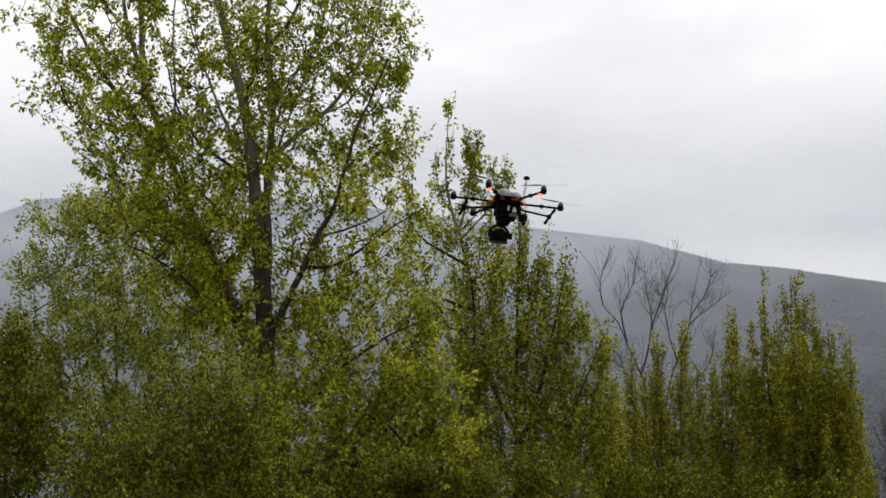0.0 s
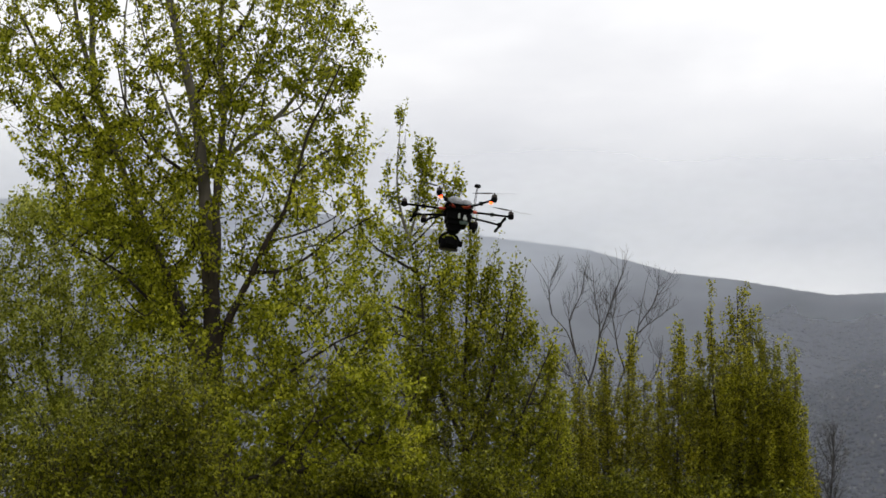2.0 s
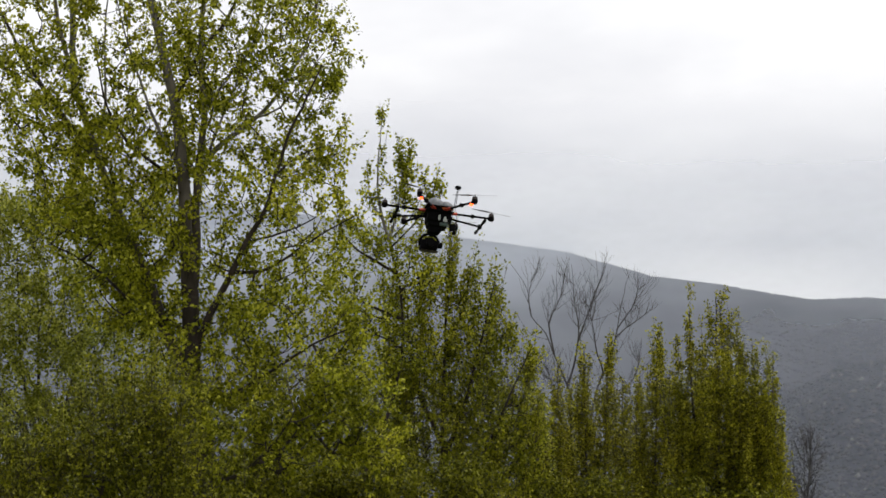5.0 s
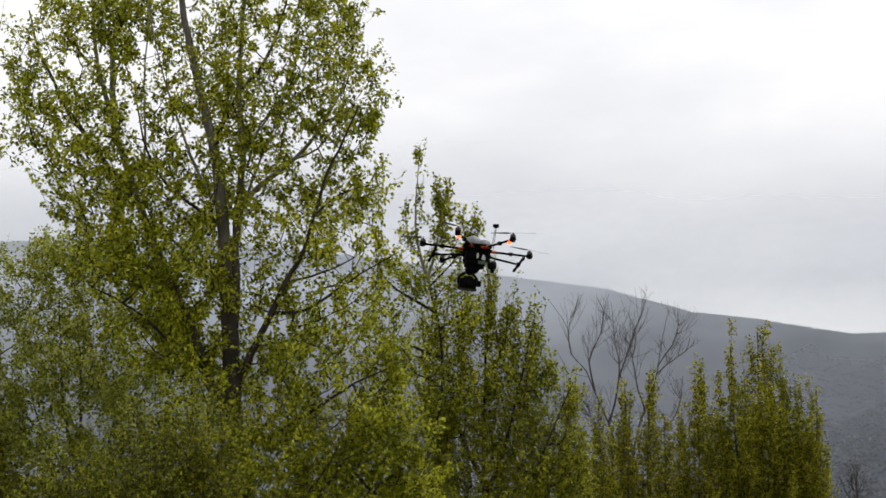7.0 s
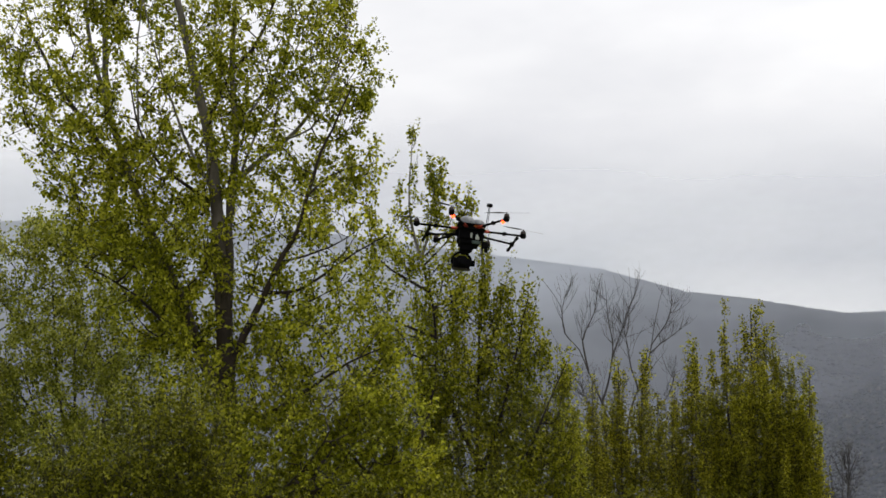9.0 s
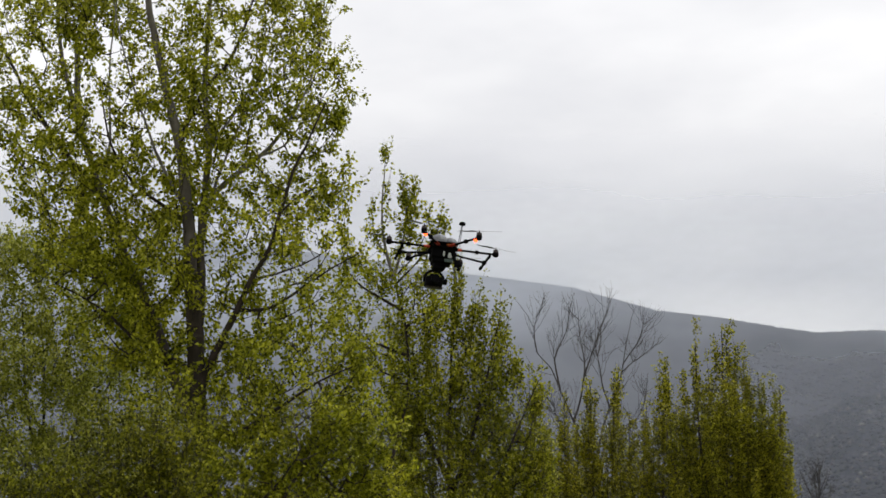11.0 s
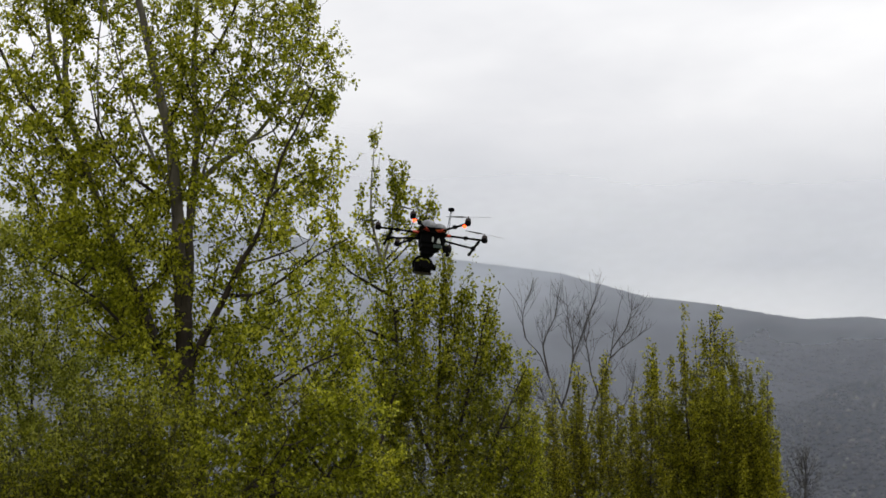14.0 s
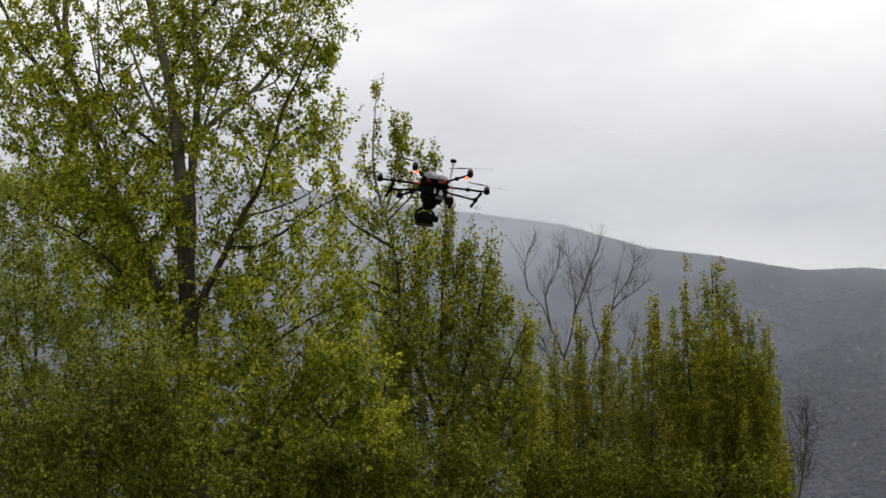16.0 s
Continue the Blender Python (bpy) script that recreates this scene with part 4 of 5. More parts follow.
F.limb([(3.36, 27.00, 3.74), (3.75, 27.00, 3.95), (4.04, 27.00, 4.23), (4.19, 27.00, 4.51), (4.30, 27.00, 5.00)], 0.019, 0.003, depth=0.3)
F.limb([(3.29, 27.00, 3.30), (3.78, 27.00, 3.40), (4.14, 27.00, 3.60), (4.41, 27.00, 3.81), (4.60, 27.00, 4.30)], 0.019, 0.003, depth=-0.2)
F.limb([(2.91, 27.00, 3.52), (2.59, 27.00, 3.86), (2.44, 27.00, 4.31), (2.30, 27.00, 4.80)], 0.019, 0.003, depth=0.4)
F.upsweep(150, 0.85, 0.0048, spread=0.62).finish()

G = Tree("poplar_sapling", "slim upright poplar sapling with small olive leaves", "sapling", (2.93, 25.00, 0.51), 71, BARK, "poplar saplings")
G.limb([(2.93, 25.00, 0.22), (2.91, 25.00, 1.80), (2.88, 25.00, 3.01), (2.88, 25.00, 4.75)], 0.045, 0.005, "trunk")
G.mass((2.87, 25.00, 4.04), (0.10, 0.12, 0.36), 13)
G.mass((2.87, 25.00, 3.27), (0.20, 0.24, 0.47), 30)
G.mass((2.86, 25.00, 2.40), (0.34, 0.34, 0.52), 45)
G.mass((2.88, 25.00, 1.50), (0.53, 0.42, 0.52), 60)
G.mass((2.94, 25.00, 1.01), (0.62, 0.50, 0.52), 54)
G.grow(twig=0.003).leaves(LEAF_OLIVE, 70, 0.043, 0.52, 0.06, 0.94, droop=0.0, trail=0.5).finish()

G = Tree("poplar_sapling", "slim upright poplar sapling with small olive leaves", "sapling", (3.18, 25.40, 0.49), 72, BARK, "poplar saplings")
G.limb([(3.18, 25.40, 0.20), (3.25, 25.40, 1.80), (3.31, 25.40, 3.03), (3.39, 25.40, 4.90)], 0.045, 0.005, "trunk")
G.mass((3.37, 25.40, 4.18), (0.11, 0.13, 0.37), 13)
G.mass((3.33, 25.40, 3.40), (0.20, 0.24, 0.47), 30)
G.mass((3.30, 25.40, 2.52), (0.35, 0.35, 0.53), 45)
G.mass((3.25, 25.40, 1.60), (0.54, 0.43, 0.53), 60)
G.mass((3.20, 25.40, 1.09), (0.63, 0.51, 0.53), 54)
G.grow(twig=0.003).leaves(LEAF_OLIVE, 70, 0.043, 0.52, 0.06, 0.94, droop=0.0, trail=0.5).finish()

G = Tree("poplar_sapling", "slim upright poplar sapling with small olive leaves", "sapling", (2.44, 24.60, 0.53), 73, BARK, "poplar saplings")
G.limb([(2.43, 24.60, 0.24), (2.40, 24.60, 1.80), (2.36, 24.60, 2.99), (2.34, 24.60, 4.29)], 0.045, 0.005, "trunk")
G.mass((2.33, 24.60, 3.59), (0.10, 0.12, 0.36), 13)
G.mass((2.33, 24.60, 2.84), (0.19, 0.23, 0.46), 30)
G.mass((2.34, 24.60, 2.00), (0.34, 0.34, 0.51), 45)
G.mass((2.36, 24.60, 1.11), (0.52, 0.42, 0.51), 60)
G.mass((2.44, 24.60, 0.63), (0.61, 0.49, 0.51), 54)
G.grow(twig=0.003).leaves(LEAF_OLIVE, 70, 0.043, 0.52, 0.06, 0.94, droop=0.0, trail=0.5).finish()

G = Tree("poplar_sapling", "slim upright poplar sapling with small olive leaves", "sapling", (3.89, 25.00, 0.51), 74, BARK, "poplar saplings")
G.limb([(3.88, 25.00, 0.22), (3.99, 25.00, 1.80), (4.12, 25.00, 3.01), (4.24, 25.00, 5.06)], 0.045, 0.005, "trunk")
G.mass((4.21, 25.00, 4.35), (0.10, 0.12, 0.36), 13)
G.mass((4.15, 25.00, 3.57), (0.20, 0.24, 0.47), 30)
G.mass((4.11, 25.00, 2.71), (0.34, 0.34, 0.52), 45)
G.mass((4.03, 25.00, 1.80), (0.53, 0.42, 0.52), 60)
G.mass((3.91, 25.00, 1.30), (0.62, 0.50, 0.52), 54)
G.grow(twig=0.003).leaves(LEAF_OLIVE, 70, 0.043, 0.52, 0.06, 0.94, droop=0.0, trail=0.5).finish()

G = Tree("poplar_sapling", "slim upright poplar sapling with small olive leaves", "sapling", (3.81, 25.80, 0.48), 75, BARK, "poplar saplings")
G.limb([(3.80, 25.80, 0.17), (3.88, 25.80, 1.80), (3.95, 25.80, 3.05), (4.02, 25.80, 4.33)], 0.045, 0.005, "trunk")
G.mass((4.00, 25.80, 3.60), (0.11, 0.13, 0.37), 13)
G.mass((3.96, 25.80, 2.81), (0.20, 0.24, 0.48), 30)
G.mass((3.92, 25.80, 1.93), (0.35, 0.35, 0.53), 45)
G.mass((3.87, 25.80, 1.00), (0.55, 0.44, 0.53), 60)
G.mass((3.81, 25.80, 0.50), (0.64, 0.51, 0.53), 54)
G.grow(twig=0.003).leaves(LEAF_OLIVE, 70, 0.043, 0.52, 0.06, 0.94, droop=0.0, trail=0.5).finish()

G = Tree("poplar_sapling", "slim upright poplar sapling with small olive leaves", "sapling", (2.74, 26.00, 0.47), 76, BARK, "poplar saplings")
G.limb([(2.73, 26.00, 0.16), (2.72, 26.00, 1.80), (2.70, 26.00, 3.06), (2.70, 26.00, 4.02)], 0.045, 0.005, "trunk")
G.mass((2.69, 26.00, 3.30), (0.11, 0.13, 0.38), 13)
G.mass((2.68, 26.00, 2.50), (0.20, 0.25, 0.48), 30)
G.mass((2.67, 26.00, 1.62), (0.36, 0.36, 0.54), 45)
G.mass((2.69, 26.00, 0.69), (0.55, 0.44, 0.54), 60)
G.mass((2.73, 26.00, 0.18), (0.65, 0.52, 0.54), 54)
G.grow(twig=0.003).leaves(LEAF_OLIVE, 70, 0.043, 0.52, 0.06, 0.94, droop=0.0, trail=0.5).finish()

G = Tree("poplar_sapling", "slim upright poplar sapling with small olive leaves", "sapling", (4.28, 25.50, 0.49), 77, BARK, "poplar saplings")
G.limb([(4.27, 25.50, 0.19), (4.37, 25.50, 1.80), (4.47, 25.50, 3.04), (4.56, 25.50, 4.35)], 0.045, 0.005, "trunk")
G.mass((4.54, 25.50, 3.63), (0.11, 0.13, 0.37), 13)
G.mass((4.48, 25.50, 2.85), (0.20, 0.24, 0.48), 30)
G.mass((4.44, 25.50, 1.98), (0.35, 0.35, 0.53), 45)
G.mass((4.37, 25.50, 1.06), (0.54, 0.43, 0.53), 60)
G.mass((4.28, 25.50, 0.56), (0.63, 0.51, 0.53), 54)
G.grow(twig=0.003).leaves(LEAF_OLIVE, 70, 0.043, 0.52, 0.06, 0.94, droop=0.0, trail=0.5).finish()

G = Tree("poplar_sapling", "slim upright poplar sapling with small olive leaves", "sapling", (3.40, 24.50, 0.54), 78, BARK, "poplar saplings")
G.limb([(3.39, 24.50, 0.25), (3.43, 24.50, 1.80), (3.47, 24.50, 2.99), (3.51, 24.50, 3.99)], 0.045, 0.005, "trunk")
G.mass((3.49, 24.50, 3.31), (0.10, 0.12, 0.36), 13)
G.mass((3.46, 24.50, 2.56), (0.19, 0.23, 0.46), 30)
G.mass((3.44, 24.50, 1.72), (0.34, 0.34, 0.51), 45)
G.mass((3.42, 24.50, 0.85), (0.52, 0.41, 0.51), 60)
G.mass((3.39, 24.50, 0.36), (0.61, 0.49, 0.51), 54)
G.grow(twig=0.003).leaves(LEAF_OLIVE, 70, 0.043, 0.52, 0.06, 0.94, droop=0.0, trail=0.5).finish()

G = Tree("poplar_sapling", "slim upright poplar sapling with small olive leaves", "sapling", (2.22, 25.50, 0.49), 79, BARK, "poplar saplings")
G.limb([(2.21, 25.50, 0.19), (2.19, 25.50, 1.80), (2.14, 25.50, 3.04), (2.12, 25.50, 3.87)], 0.045, 0.005, "trunk")
G.mass((2.11, 25.50, 3.16), (0.11, 0.13, 0.37), 13)
G.mass((2.12, 25.50, 2.39), (0.20, 0.24, 0.48), 30)
G.mass((2.11, 25.50, 1.52), (0.35, 0.35, 0.53), 45)
G.mass((2.14, 25.50, 0.61), (0.54, 0.43, 0.53), 60)
G.mass((2.21, 25.50, 0.11), (0.63, 0.51, 0.53), 54)
G.grow(twig=0.003).leaves(LEAF_OLIVE, 70, 0.043, 0.52, 0.06, 0.94, droop=0.0, trail=0.5).finish()

H = Tree("poplar_tree", "dense cone-shaped young poplar with many upright olive shoots", "tree", (4.98, 24.00, 0.37), 81, BARK, "trees along the meadow")
H.limb([(4.97, 24.00, 0.09), (5.04, 24.00, 1.80), (5.08, 24.00, 3.35), (5.10, 24.00, 4.54), (5.12, 24.00, 5.55)], 0.10, 0.006, "trunk")
H.limb([(5.04, 24.00, 1.80), (4.69, 24.00, 2.96), (4.59, 24.00, 4.14), (4.58, 24.00, 5.20)], 0.04, 0.006, depth=-0.2)
H.limb([(5.03, 24.00, 1.60), (5.52, 24.00, 2.76), (5.72, 24.00, 3.75), (5.78, 24.00, 4.69)], 0.04, 0.006, depth=0.2)
H.limb([(5.03, 24.00, 1.41), (5.75, 24.00, 2.37), (5.98, 24.00, 3.35), (6.07, 24.00, 4.44)], 0.04, 0.006, depth=-0.3)
H.limb([(5.03, 24.00, 1.41), (4.38, 24.00, 2.37), (4.17, 24.00, 3.35), (4.14, 24.00, 4.14)], 0.04, 0.006, depth=0.3)
H.wands([(4.00, 4.95), (4.32, 4.86), (4.55, 5.38), (4.78, 5.05), (5.00, 5.46), (5.16, 5.66), (5.33, 5.57), (5.48, 5.1), (5.63, 4.91), (5.84, 4.80), (6.05, 4.60), (6.15, 4.24), (6.27, 3.57), (6.40, 2.80), (6.48, 2.10)],
        0.9, 1.0, 115, 0.62)
H.grow(twig=0.003).leaves(LEAF_OLIVE, 150, 0.042, 0.64, 0.068, 0.95, droop=0.0, trail=0.25).finish()

L = Tree("shrub", "leafy olive undergrowth shrub below the poplars", "shrub", (-2.46, 19.50, 0.39), 120, BARK, "shrubs")
L.limb([(-2.45, 19.50, 0.17), (-2.41, 19.50, 1.16), (-2.54, 19.50, 1.93)], 0.04, 0.008, "trunk")
L.limb([(-2.46, 19.50, 0.39), (-2.09, 19.50, 1.31), (-2.02, 19.50, 2.09)], 0.03, 0.006)
L.limb([(-2.46, 19.50, 0.39), (-2.88, 19.50, 1.31), (-2.96, 19.50, 2.01)], 0.03, 0.006)
L.mass((-2.50, 19.50, 2.13), (0.53, 0.70, 0.36), 60)
L.mass((-2.49, 19.50, 1.62), (0.73, 0.70, 0.40), 90)
L.mass((-2.32, 19.50, 1.08), (0.81, 0.70, 0.40), 75)
L.grow(twig=0.003).leaves(LEAF_SHRUB, 52, 0.056, 0.34, 0.12, 0.6).finish()

L = Tree("shrub", "leafy olive undergrowth shrub below the poplars", "shrub", (-1.51, 20.50, 0.33), 121, BARK, "shrubs")
L.limb([(-1.51, 20.50, 0.09), (-1.46, 20.50, 1.13), (-1.59, 20.50, 1.86)], 0.04, 0.008, "trunk")
L.limb([(-1.51, 20.50, 0.33), (-1.11, 20.50, 1.29), (-1.04, 20.50, 2.03)], 0.03, 0.006)
L.limb([(-1.51, 20.50, 0.33), (-1.94, 20.50, 1.29), (-2.02, 20.50, 1.95)], 0.03, 0.006)
L.mass((-1.54, 20.50, 2.07), (0.59, 0.70, 0.38), 60)
L.mass((-1.53, 20.50, 1.54), (0.81, 0.70, 0.42), 90)
L.mass((-1.36, 20.50, 0.97), (0.89, 0.71, 0.42), 75)
L.grow(twig=0.003).leaves(LEAF_SHRUB, 52, 0.056, 0.34, 0.12, 0.6).finish()

L = Tree("shrub", "leafy olive undergrowth shrub below the poplars", "shrub", (-0.51, 20.00, 0.36), 122, BARK, "shrubs")
L.limb([(-0.51, 20.00, 0.13), (-0.45, 20.00, 1.14), (-0.57, 20.00, 1.74)], 0.04, 0.008, "trunk")
L.limb([(-0.51, 20.00, 0.36), (-0.11, 20.00, 1.30), (-0.03, 20.00, 1.90)], 0.03, 0.006)
L.limb([(-0.51, 20.00, 0.36), (-0.92, 20.00, 1.30), (-0.99, 20.00, 1.82)], 0.03, 0.006)
L.mass((-0.52, 20.00, 1.94), (0.54, 0.70, 0.37), 60)
L.mass((-0.52, 20.00, 1.42), (0.75, 0.70, 0.41), 90)
L.mass((-0.36, 20.00, 0.87), (0.83, 0.70, 0.41), 75)
L.grow(twig=0.003).leaves(LEAF_SHRUB, 52, 0.056, 0.34, 0.12, 0.6).finish()

L = Tree("shrub", "leafy olive undergrowth shrub below the poplars", "shrub", (0.56, 21.00, 0.29), 123, BARK, "shrubs")
L.limb([(0.56, 21.00, 0.05), (0.63, 21.00, 1.12), (0.51, 21.00, 1.78)], 0.04, 0.008, "trunk")
L.limb([(0.56, 21.00, 0.29), (0.99, 21.00, 1.28), (1.08, 21.00, 1.95)], 0.03, 0.006)
L.limb([(0.56, 21.00, 0.29), (0.14, 21.00, 1.28), (0.07, 21.00, 1.87)], 0.03, 0.006)
L.mass((0.57, 21.00, 1.99), (0.57, 0.70, 0.39), 60)
L.mass((0.56, 21.00, 1.45), (0.78, 0.70, 0.44), 90)
L.mass((0.73, 21.00, 0.87), (0.87, 0.70, 0.44), 75)
L.grow(twig=0.003).leaves(LEAF_SHRUB, 52, 0.056, 0.34, 0.12, 0.6).finish()

L = Tree("shrub", "leafy olive undergrowth shrub below the poplars", "shrub", (1.85, 23.50, 0.13), 124, BARK, "shrubs")
L.limb([(1.85, 23.50, -0.15), (1.94, 23.50, 1.05), (1.82, 23.50, 1.65)], 0.04, 0.008, "trunk")
L.limb([(1.85, 23.50, 0.13), (2.34, 23.50, 1.23), (2.45, 23.50, 1.84)], 0.03, 0.006)
L.limb([(1.85, 23.50, 0.13), (1.39, 23.50, 1.23), (1.32, 23.50, 1.75)], 0.03, 0.006)
L.mass((1.88, 23.50, 1.89), (0.54, 0.70, 0.44), 60)
L.mass((1.87, 23.50, 1.28), (0.78, 0.70, 0.49), 90)
L.mass((2.05, 23.50, 0.63), (0.88, 0.70, 0.49), 75)
L.grow(twig=0.003).leaves(LEAF_SHRUB, 52, 0.056, 0.34, 0.12, 0.6).finish()

L = Tree("shrub", "leafy olive undergrowth shrub below the poplars", "shrub", (3.08, 23.50, 0.13), 125, BARK, "shrubs")
L.limb([(3.07, 23.50, -0.15), (3.18, 23.50, 1.05), (3.05, 23.50, 1.47)], 0.04, 0.008, "trunk")
L.limb([(3.08, 23.50, 0.13), (3.58, 23.50, 1.23), (3.69, 23.50, 1.65)], 0.03, 0.006)
L.limb([(3.08, 23.50, 0.13), (2.63, 23.50, 1.23), (2.56, 23.50, 1.56)], 0.03, 0.006)
L.mass((3.12, 23.50, 1.70), (0.63, 0.70, 0.44), 60)
L.mass((3.10, 23.50, 1.09), (0.88, 0.70, 0.49), 90)
L.mass((3.27, 23.50, 0.45), (0.97, 0.78, 0.49), 75)
L.grow(twig=0.003).leaves(LEAF_SHRUB, 52, 0.056, 0.34, 0.12, 0.6).finish()

L = Tree("shrub", "leafy olive undergrowth shrub below the poplars", "shrub", (4.21, 23.00, 0.16), 126, BARK, "shrubs")
L.limb([(4.20, 23.00, -0.11), (4.32, 23.00, 1.06), (4.20, 23.00, 1.38)], 0.04, 0.008, "trunk")
L.limb([(4.21, 23.00, 0.16), (4.72, 23.00, 1.24), (4.82, 23.00, 1.56)], 0.03, 0.006)
L.limb([(4.21, 23.00, 0.16), (3.78, 23.00, 1.24), (3.72, 23.00, 1.47)], 0.03, 0.006)
L.mass((4.26, 23.00, 1.61), (0.52, 0.70, 0.43), 60)
L.mass((4.24, 23.00, 1.02), (0.76, 0.70, 0.48), 90)
L.mass((4.40, 23.00, 0.38), (0.86, 0.70, 0.48), 75)
L.grow(twig=0.003).leaves(LEAF_SHRUB, 52, 0.056, 0.34, 0.12, 0.6).finish()

L = Tree("shrub", "leafy olive undergrowth shrub below the poplars", "shrub", (5.41, 23.00, 0.16), 127, BARK, "shrubs")
L.limb([(5.40, 23.00, -0.11), (5.53, 23.00, 1.06), (5.41, 23.00, 1.33)], 0.04, 0.008, "trunk")
L.limb([(5.41, 23.00, 0.16), (5.93, 23.00, 1.24), (6.04, 23.00, 1.52)], 0.03, 0.006)
L.limb([(5.41, 23.00, 0.16), (5.00, 23.00, 1.24), (4.93, 23.00, 1.43)], 0.03, 0.006)
L.mass((5.48, 23.00, 1.56), (0.43, 0.51, 0.43), 60)
L.mass((5.45, 23.00, 0.97), (0.67, 0.70, 0.48), 90)
L.mass((5.61, 23.00, 0.34), (0.76, 0.70, 0.48), 75)
L.grow(twig=0.003).leaves(LEAF_SHRUB, 52, 0.056, 0.34, 0.12, 0.6).finish()

L = Tree("shrub", "leafy olive undergrowth shrub below the poplars", "shrub", (-5.41, 20.00, 0.36), 140, BARK, "shrubs")
L.limb([(-5.40, 20.00, 0.13), (-5.39, 20.00, 1.14), (-5.56, 20.00, 2.18)], 0.04, 0.008, "trunk")
L.limb([(-5.41, 20.00, 0.36), (-5.06, 20.00, 1.30), (-5.03, 20.00, 2.34)], 0.03, 0.006)
L.limb([(-5.41, 20.00, 0.36), (-5.87, 20.00, 1.30), (-5.99, 20.00, 2.26)], 0.03, 0.006)
L.mass((-5.51, 20.00, 2.18), (0.66, 0.70, 0.37), 50)
L.mass((-5.48, 20.00, 1.70), (0.83, 0.70, 0.41), 80)
L.mass((-5.30, 20.00, 1.22), (0.91, 0.73, 0.41), 60)
L.grow(twig=0.003).leaves(LEAF_SHRUB, 44, 0.056, 0.34, 0.12, 0.6).finish()

L = Tree("shrub", "leafy olive undergrowth shrub below the poplars", "shrub", (-4.13, 20.00, 0.36), 141, BARK, "shrubs")
L.limb([(-4.12, 20.00, 0.13), (-4.09, 20.00, 1.14), (-4.25, 20.00, 2.26)], 0.04, 0.008, "trunk")
L.limb([(-4.13, 20.00, 0.36), (-3.76, 20.00, 1.30), (-3.72, 20.00, 2.42)], 0.03, 0.006)
L.limb([(-4.13, 20.00, 0.36), (-4.57, 20.00, 1.30), (-4.68, 20.00, 2.34)], 0.03, 0.006)
L.mass((-4.21, 20.00, 2.26), (0.66, 0.70, 0.37), 50)
L.mass((-4.19, 20.00, 1.78), (0.83, 0.70, 0.41), 80)
L.mass((-4.00, 20.00, 1.30), (0.91, 0.73, 0.41), 60)
L.grow(twig=0.003).leaves(LEAF_SHRUB, 44, 0.056, 0.34, 0.12, 0.6).finish()

L = Tree("shrub", "leafy olive undergrowth shrub below the poplars", "shrub", (-3.41, 20.50, 0.33), 142, BARK, "shrubs")
L.limb([(-3.40, 20.50, 0.09), (-3.37, 20.50, 1.13), (-3.52, 20.50, 2.19)], 0.04, 0.008, "trunk")
L.limb([(-3.41, 20.50, 0.33), (-3.02, 20.50, 1.29), (-2.97, 20.50, 2.36)], 0.03, 0.006)
L.limb([(-3.41, 20.50, 0.33), (-3.85, 20.50, 1.29), (-3.96, 20.50, 2.28)], 0.03, 0.006)
L.mass((-3.47, 20.50, 2.19), (0.51, 0.70, 0.38), 50)
L.mass((-3.45, 20.50, 1.70), (0.68, 0.70, 0.42), 80)
L.mass((-3.27, 20.50, 1.21), (0.76, 0.70, 0.42), 60)
L.grow(twig=0.003).leaves(LEAF_SHRUB, 44, 0.056, 0.34, 0.12, 0.6).finish()

L = Tree("shrub", "leafy olive undergrowth shrub below the poplars", "shrub", (-2.20, 22.50, 0.19), 143, BARK, "shrubs")
L.limb([(-2.20, 22.50, -0.07), (-2.15, 22.50, 1.07), (-2.30, 22.50, 2.24)], 0.04, 0.008, "trunk")
L.limb([(-2.20, 22.50, 0.19), (-1.77, 22.50, 1.25), (-1.69, 22.50, 2.42)], 0.03, 0.006)
L.limb([(-2.20, 22.50, 0.19), (-2.68, 22.50, 1.25), (-2.78, 22.50, 2.33)], 0.03, 0.006)
L.mass((-2.24, 22.50, 2.24), (0.65, 0.70, 0.42), 50)
L.mass((-2.23, 22.50, 1.70), (0.84, 0.70, 0.47), 80)
L.mass((-2.04, 22.50, 1.16), (0.93, 0.75, 0.47), 60)
L.grow(twig=0.003).leaves(LEAF_SHRUB, 44, 0.056, 0.34, 0.12, 0.6).finish()

L = Tree("shrub", "leafy olive undergrowth shrub below the poplars", "shrub", (-1.17, 23.50, 0.13), 144, BARK, "shrubs")
L.limb([(-1.17, 23.50, -0.15), (-1.10, 23.50, 1.05), (-1.25, 23.50, 2.27)], 0.04, 0.008, "trunk")
L.limb([(-1.17, 23.50, 0.13), (-0.70, 23.50, 1.23), (-0.62, 23.50, 2.46)], 0.03, 0.006)
L.limb([(-1.17, 23.50, 0.13), (-1.66, 23.50, 1.23), (-1.75, 23.50, 2.36)], 0.03, 0.006)
L.mass((-1.19, 23.50, 2.27), (0.68, 0.70, 0.44), 50)
L.mass((-1.19, 23.50, 1.70), (0.88, 0.70, 0.49), 80)
L.mass((-0.99, 23.50, 1.14), (0.97, 0.78, 0.49), 60)
L.grow(twig=0.003).leaves(LEAF_SHRUB, 44, 0.056, 0.34, 0.12, 0.6).finish()

